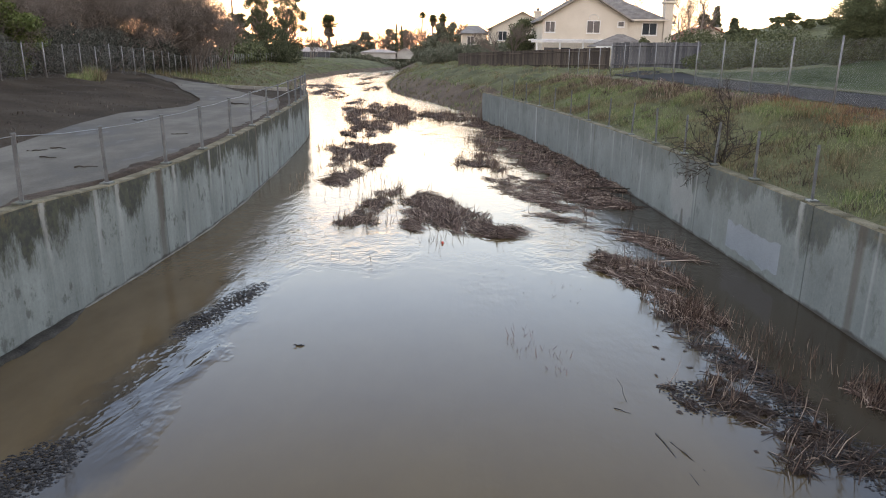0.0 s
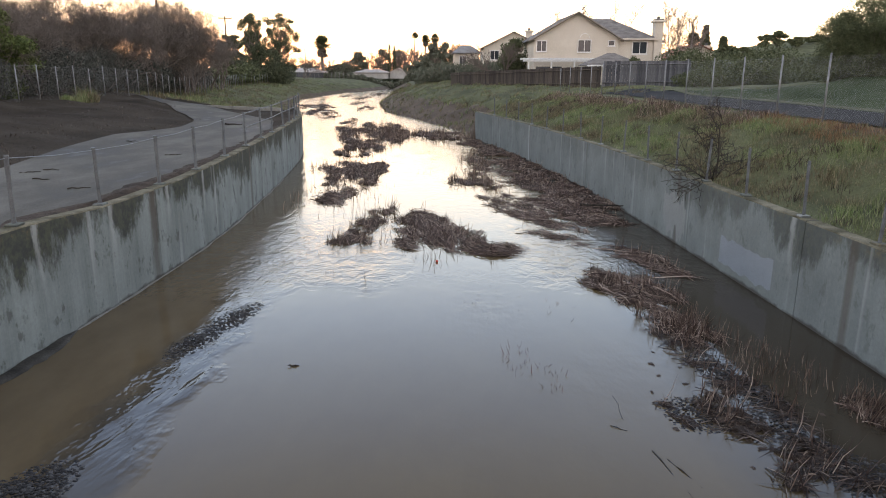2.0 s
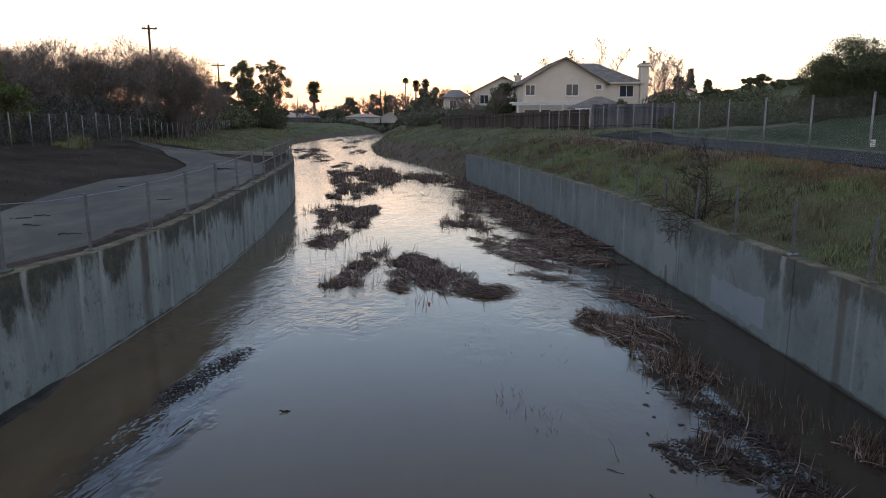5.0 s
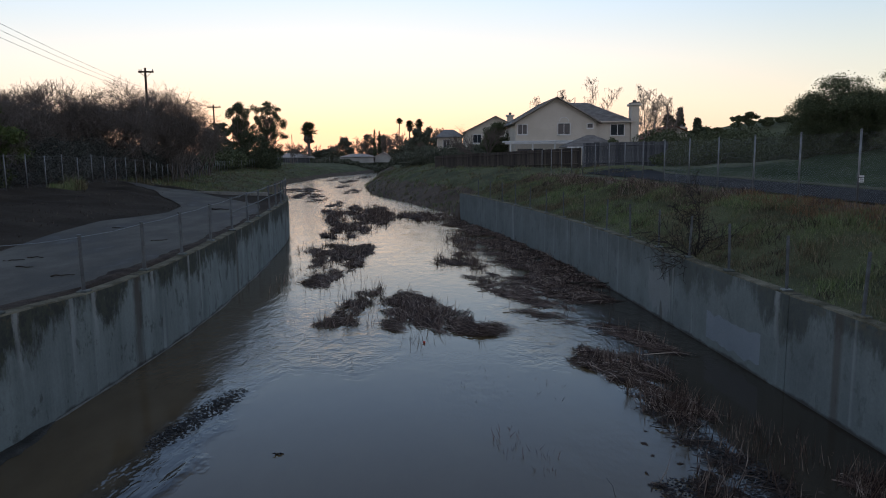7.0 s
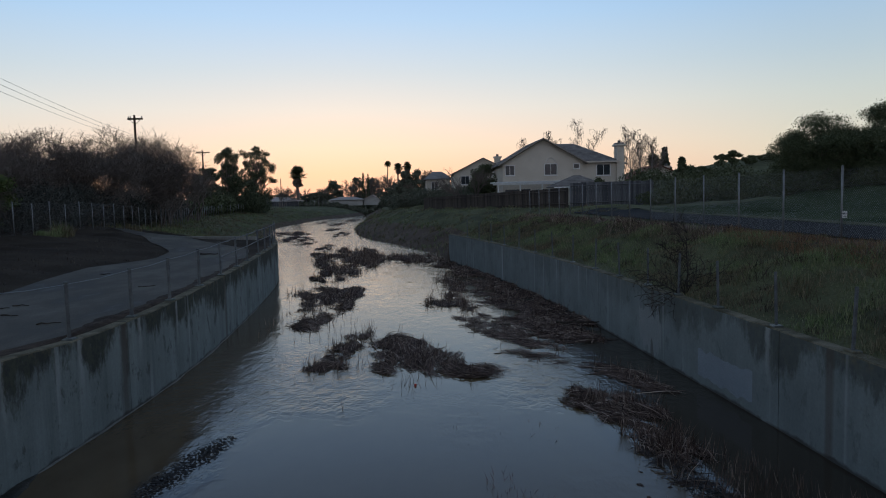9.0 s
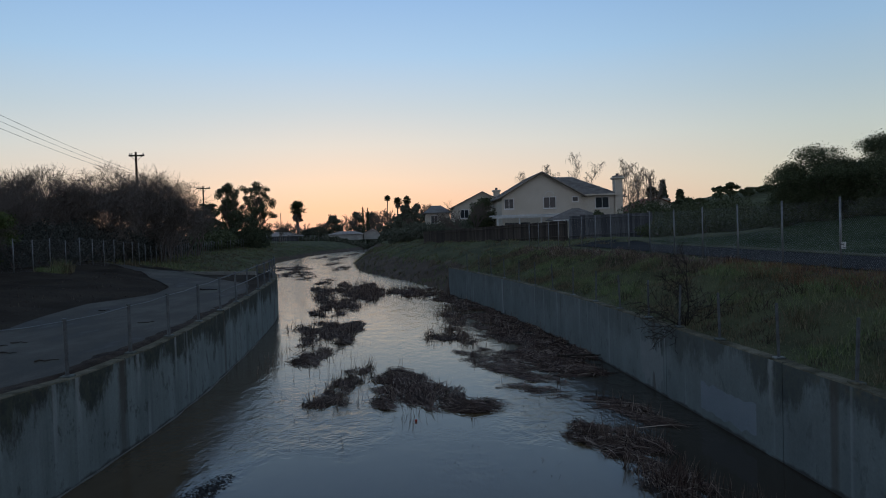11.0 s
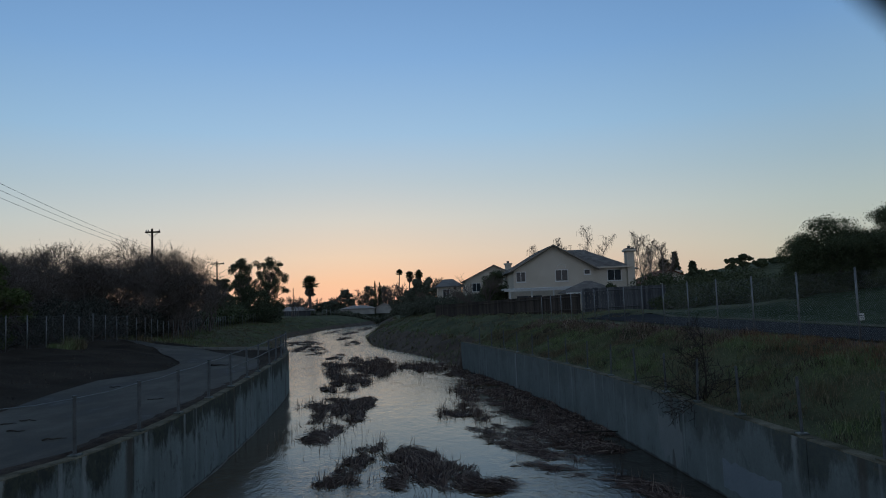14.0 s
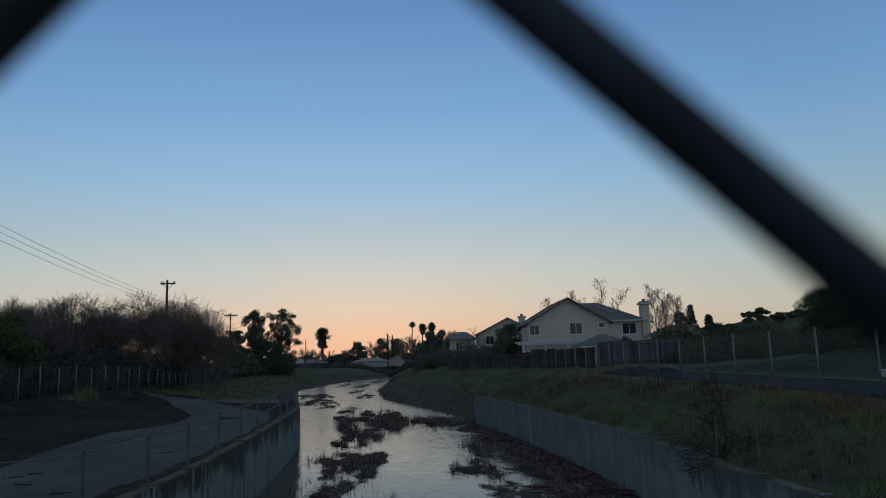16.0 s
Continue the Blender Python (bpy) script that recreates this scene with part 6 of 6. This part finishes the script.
def grass_field(test, x0, x1, y0, y1, n, seed, mat, name, label, tall=(0.08, 0.24), width=0.006, per=7, clump=0.07):
    rng = np.random.default_rng(seed)
    p = np.stack([rng.uniform(x0, x1, n), rng.uniform(y0, y1, n)], axis=1)
    p = p[test(p[:, 0], p[:, 1])]
    dens = np.array([noise.noise((a * 0.5, b * 0.5, seed)) + 0.5 * noise.noise((a * 1.7, b * 1.7, seed)) for a, b in p])
    p, dens = p[dens > -0.75], dens[dens > -0.75]
    q = np.repeat(p, per, axis=0) + rng.normal(0, clump, (len(p) * per, 2))
    k = np.repeat(np.clip(0.7 + dens, 0.4, 1.5), per)
    z = ground_height(q[:, 0], q[:, 1])
    h = rng.uniform(*tall, len(q)) * k
    base = np.stack([q[:, 0], q[:, 1], z - 0.04], axis=1)
    top = base + np.stack([rng.normal(0, 0.35, len(q)) * h, rng.normal(0, 0.35, len(q)) * h, h + 0.04], axis=1)
    v, f = blades(base, top, width, rng)
    tagged(new(name, raw_mesh(name, v, f, mat)), label=label, category="grass", kind="stuff")


grass_field(lambda x, y: (x > xr(y) + 0.34) & (x < xr(y) + 4.6), 3, 12.5, 7, 52, 17500, 1, GRASS, "bank_grass", "short green winter grass on the sloping bank", (0.06, 0.18))
grass_field(lambda x, y: (x > xr(y) + 0.5) & (x < xr(y) + 4.4), 3, 12.5, 7, 52, 1500, 8, GRASS, "bank_grass", "thick green tussocks on the bank", (0.12, 0.28), 0.007, 34, 0.15)
grass_field(lambda x, y: (x > xr(y) + 0.4) & (x < xr(y) + 4.8), 3, 12.5, 7, 52, 330, 9, REED_SOAKED, "dead_weeds", "dark dead weed clumps among the grass", (0.14, 0.36), 0.006, 30, 0.13)
grass_field(lambda x, y: (x > xr(y) + 0.8) & (x < xr(y) + 5.3), 3, 13, 7, 52, 3600, 2, DEAD_GRASS, "dry_grass", "dry straw-coloured tufts among the grass", (0.08, 0.22))
grass_field(lambda x, y: (x > xr(y) + 3.3) & (x < xr(y) + 5.4), 3, 13, 24, 50, 3800, 11, REED, "dead_weeds", "dark brown dead weeds along the crest of the bank", (0.12, 0.4), 0.008)
grass_field(lambda x, y: (x > xr(y) + 3.7) & (x < xr(y) + 5.2), 8, 13, 7, 25, 3600, 3, RUST_GRASS, "dry_grass", "rusty dry grass along the fence line", (0.1, 0.3))
grass_field(lambda x, y: (x > xr(y) + 0.3) & (x < xr(y) + 4.8), -45, 16, 53, 170, 11000, 4, DEAD_GRASS, "dry_grass", "dead brown growth on the far bank", (0.2, 0.6), 0.018)
grass_field(lambda x, y: (x > xr(y) + 3.6) & (x < xr(y) + 18), -30, 17, 50, 130, 11000, 5, GRASS, "bank_grass", "green grass on top of the far bank", (0.12, 0.3), 0.014)
grass_field(lambda x, y: (x < xl(y) - 8 - 0.05 * (y - 56)) & (x > xl(y) - 18), -42, -17, 53, 120, 5000, 10, DEAD_GRASS, "dead_weeds", "dead brown weeds between path and far fence", (0.15, 0.5), 0.014)
grass_field(lambda x, y: (x < xl(y) - 0.5) & (x > xl(y) - 9 - 0.05 * (y - 56)), -42, -10, 55, 175, 11000, 6, GRASS, "bank_grass", "green grass on the bank beyond the path", (0.12, 0.35), 0.016)


# ---------------------------------------------------------------- footbridge and the fence in front of the lens
# Deck under the eye, never in view; enlarged to block sky light from behind.
part("bridge_deck", boxed(-15.0, 12.0, -13.0, 0.35, 3.0, 3.35), WALL_R, None)
tagged(bpy.data.objects["bridge_deck"], label="plain concrete bridge deck, unseen, widened to hold back sky light", category="bridge", kind="structure")


def lens_fence():
    h, cx, cz, y = 0.052, -0.0104, 5.0240, 0.003
    fence = thing("bridge_fence", (cx, y, 3.35), label="dark diamond wire mesh fence on the footbridge", category="fence")
    lo = -int((cz - 3.36) / h)
    for m in range(-16, 16):
        segs = []
        for k in range(lo, 13):
            a = ((m + (k + m) % 2) * h, 0.0015 * (-1) ** (k + m), cz + k * h - 3.35)
            b = ((m + (k + 1 + m) % 2) * h, 0.0015 * (-1) ** (k + 1 + m), cz + (k + 1) * h - 3.35)
            segs.append((a, b, 0.0025, 0.0025))
        v, f = tubes(segs, 8)
        hung("wire", raw_mesh("wire", v, f, WIRE, True), fence)


lens_fence()


# ---------------------------------------------------------------- small things
x, y = -20.3, 40.5
grass_field(lambda a, b: (a - x) ** 2 / 0.5 + (b - y) ** 2 / 2.4 < 1, -21.2, -19.4, 38.5, 42.5, 420, 71, GRASS, "weed_clump", "bright green weeds at the foot of the fence", (0.25, 0.8), 0.016)
grass_field(lambda a, b: (a < xl(b) - 5.2) & (a > -20.3), -20.5, -11.5, 18, 56, 900, 72, REED_SOAKED, "dry_grass", "sparse dead weeds on the dark soil mound", (0.03, 0.12), 0.008, 6, 0.12)
for k in range(7):
    rr = np.random.default_rng(300 + k)
    yy = 25 + 5.1 * k
    stubble(float(xl(yy)) + rr.uniform(1.0, 9.5), yy, 1.1, 1.6, 8, 310 + k, 0.25)


def fallen_stick(name, a, b, r, label):
    rng = np.random.default_rng(int(abs(a[0] * 100)))
    a, b = np.array(a, float), np.array(b, float)
    pts = [a + (b - a) * k / 5 + rng.normal(0, 0.012, 3) * (0 < k < 5) for k in range(6)]
    v, f = tubes([(p, q, r * (1 - 0.12 * k), r * (1 - 0.12 * (k + 1))) for k, (p, q) in enumerate(zip(pts, pts[1:]))], 6)
    tagged(new(name, raw_mesh(name, v, f, SHRUB_BARK, True)), label=label, category="stick")


fallen_stick("stick", (2.9, 8.36, 0.0), (3.08, 7.2, 0.0), 0.014, "long wet stick lying in the shallow water")
fallen_stick("stick", (3.04, 8.15, 0.0), (3.26, 7.5, 0.0), 0.011, "thin wet stick lying in the shallow water")
fallen_stick("stick", (2.75, 9.2, -0.03), (2.65, 9.6, 0.2), 0.005, "thin dead stem poking out of the water")
fallen_stick("stick", (2.5, 9.05, 0.0), (2.7, 8.9, 0.01), 0.008, "short dark stick floating in the water")
fallen_stick("branch", (-10.6, 35.2, 2.36), (-9.6, 34.6, 2.38), 0.05, "dark fallen branch lying on the path")
fallen_stick("branch", (5.3, 25.4, 0.16), (7.0, 25.0, 0.2), 0.045, "waterlogged branch caught against the wall")
fallen_stick("stick", (-2.4, 11.15, 0.0), (-2.58, 11.1, 0.03), 0.02, "small dark lump of driftwood in the pool")
for k, (px, py) in enumerate([(-11.2, 18.6), (-10.3, 17.6), (-9.0, 23.0), (-10.9, 19.2), (-8.7, 16.2), (-12.0, 27.0)]):
    fallen_stick("twig", (px, py, ground_z(px, py) + 0.06), (px + 0.5, py + 0.12 * (-1) ** k, ground_z(px, py) + 0.07), 0.022, "dark twig lying on the paved path")


def fence_sign():
    x, y = 12.42, 19.5
    z = ground_z(x, y)
    ob = thing("notice_plate", (x, y - 0.045, z + 0.62), label="small white notice plate wired to the fence post", category="sign")
    part("plate", boxed(-0.01, 0.13, -0.012, 0.0, 0.0, 0.2), TRIM, ob, bevel=0.003)
    part("strap", boxed(-0.05, 0.06, -0.018, -0.0125, 0.12, 0.15), DULL_POST, ob)
    for k in range(3):
        part("print_bar", boxed(0.015, 0.11, -0.0155, -0.0125, 0.03 + 0.05 * k, 0.045 + 0.05 * k), DULL_POST, ob)


fence_sign()
bob = bmesh.new()
bmesh.ops.create_uvsphere(bob, u_segments=14, v_segments=9, radius=0.034, matrix=Matrix.Translation((-0.02, 17.9, 0.02)) @ Matrix.Diagonal((1, 1, 1.3, 1)))
tagged(part("float", bob, mottled("faded_red_plastic", (0.5, 0.05, 0.04), (0.62, 0.09, 0.06), 6, 40, 0.5, 0.1, 0.002), None, smooth=True), label="small red plastic float among the reed stubs", category="float")
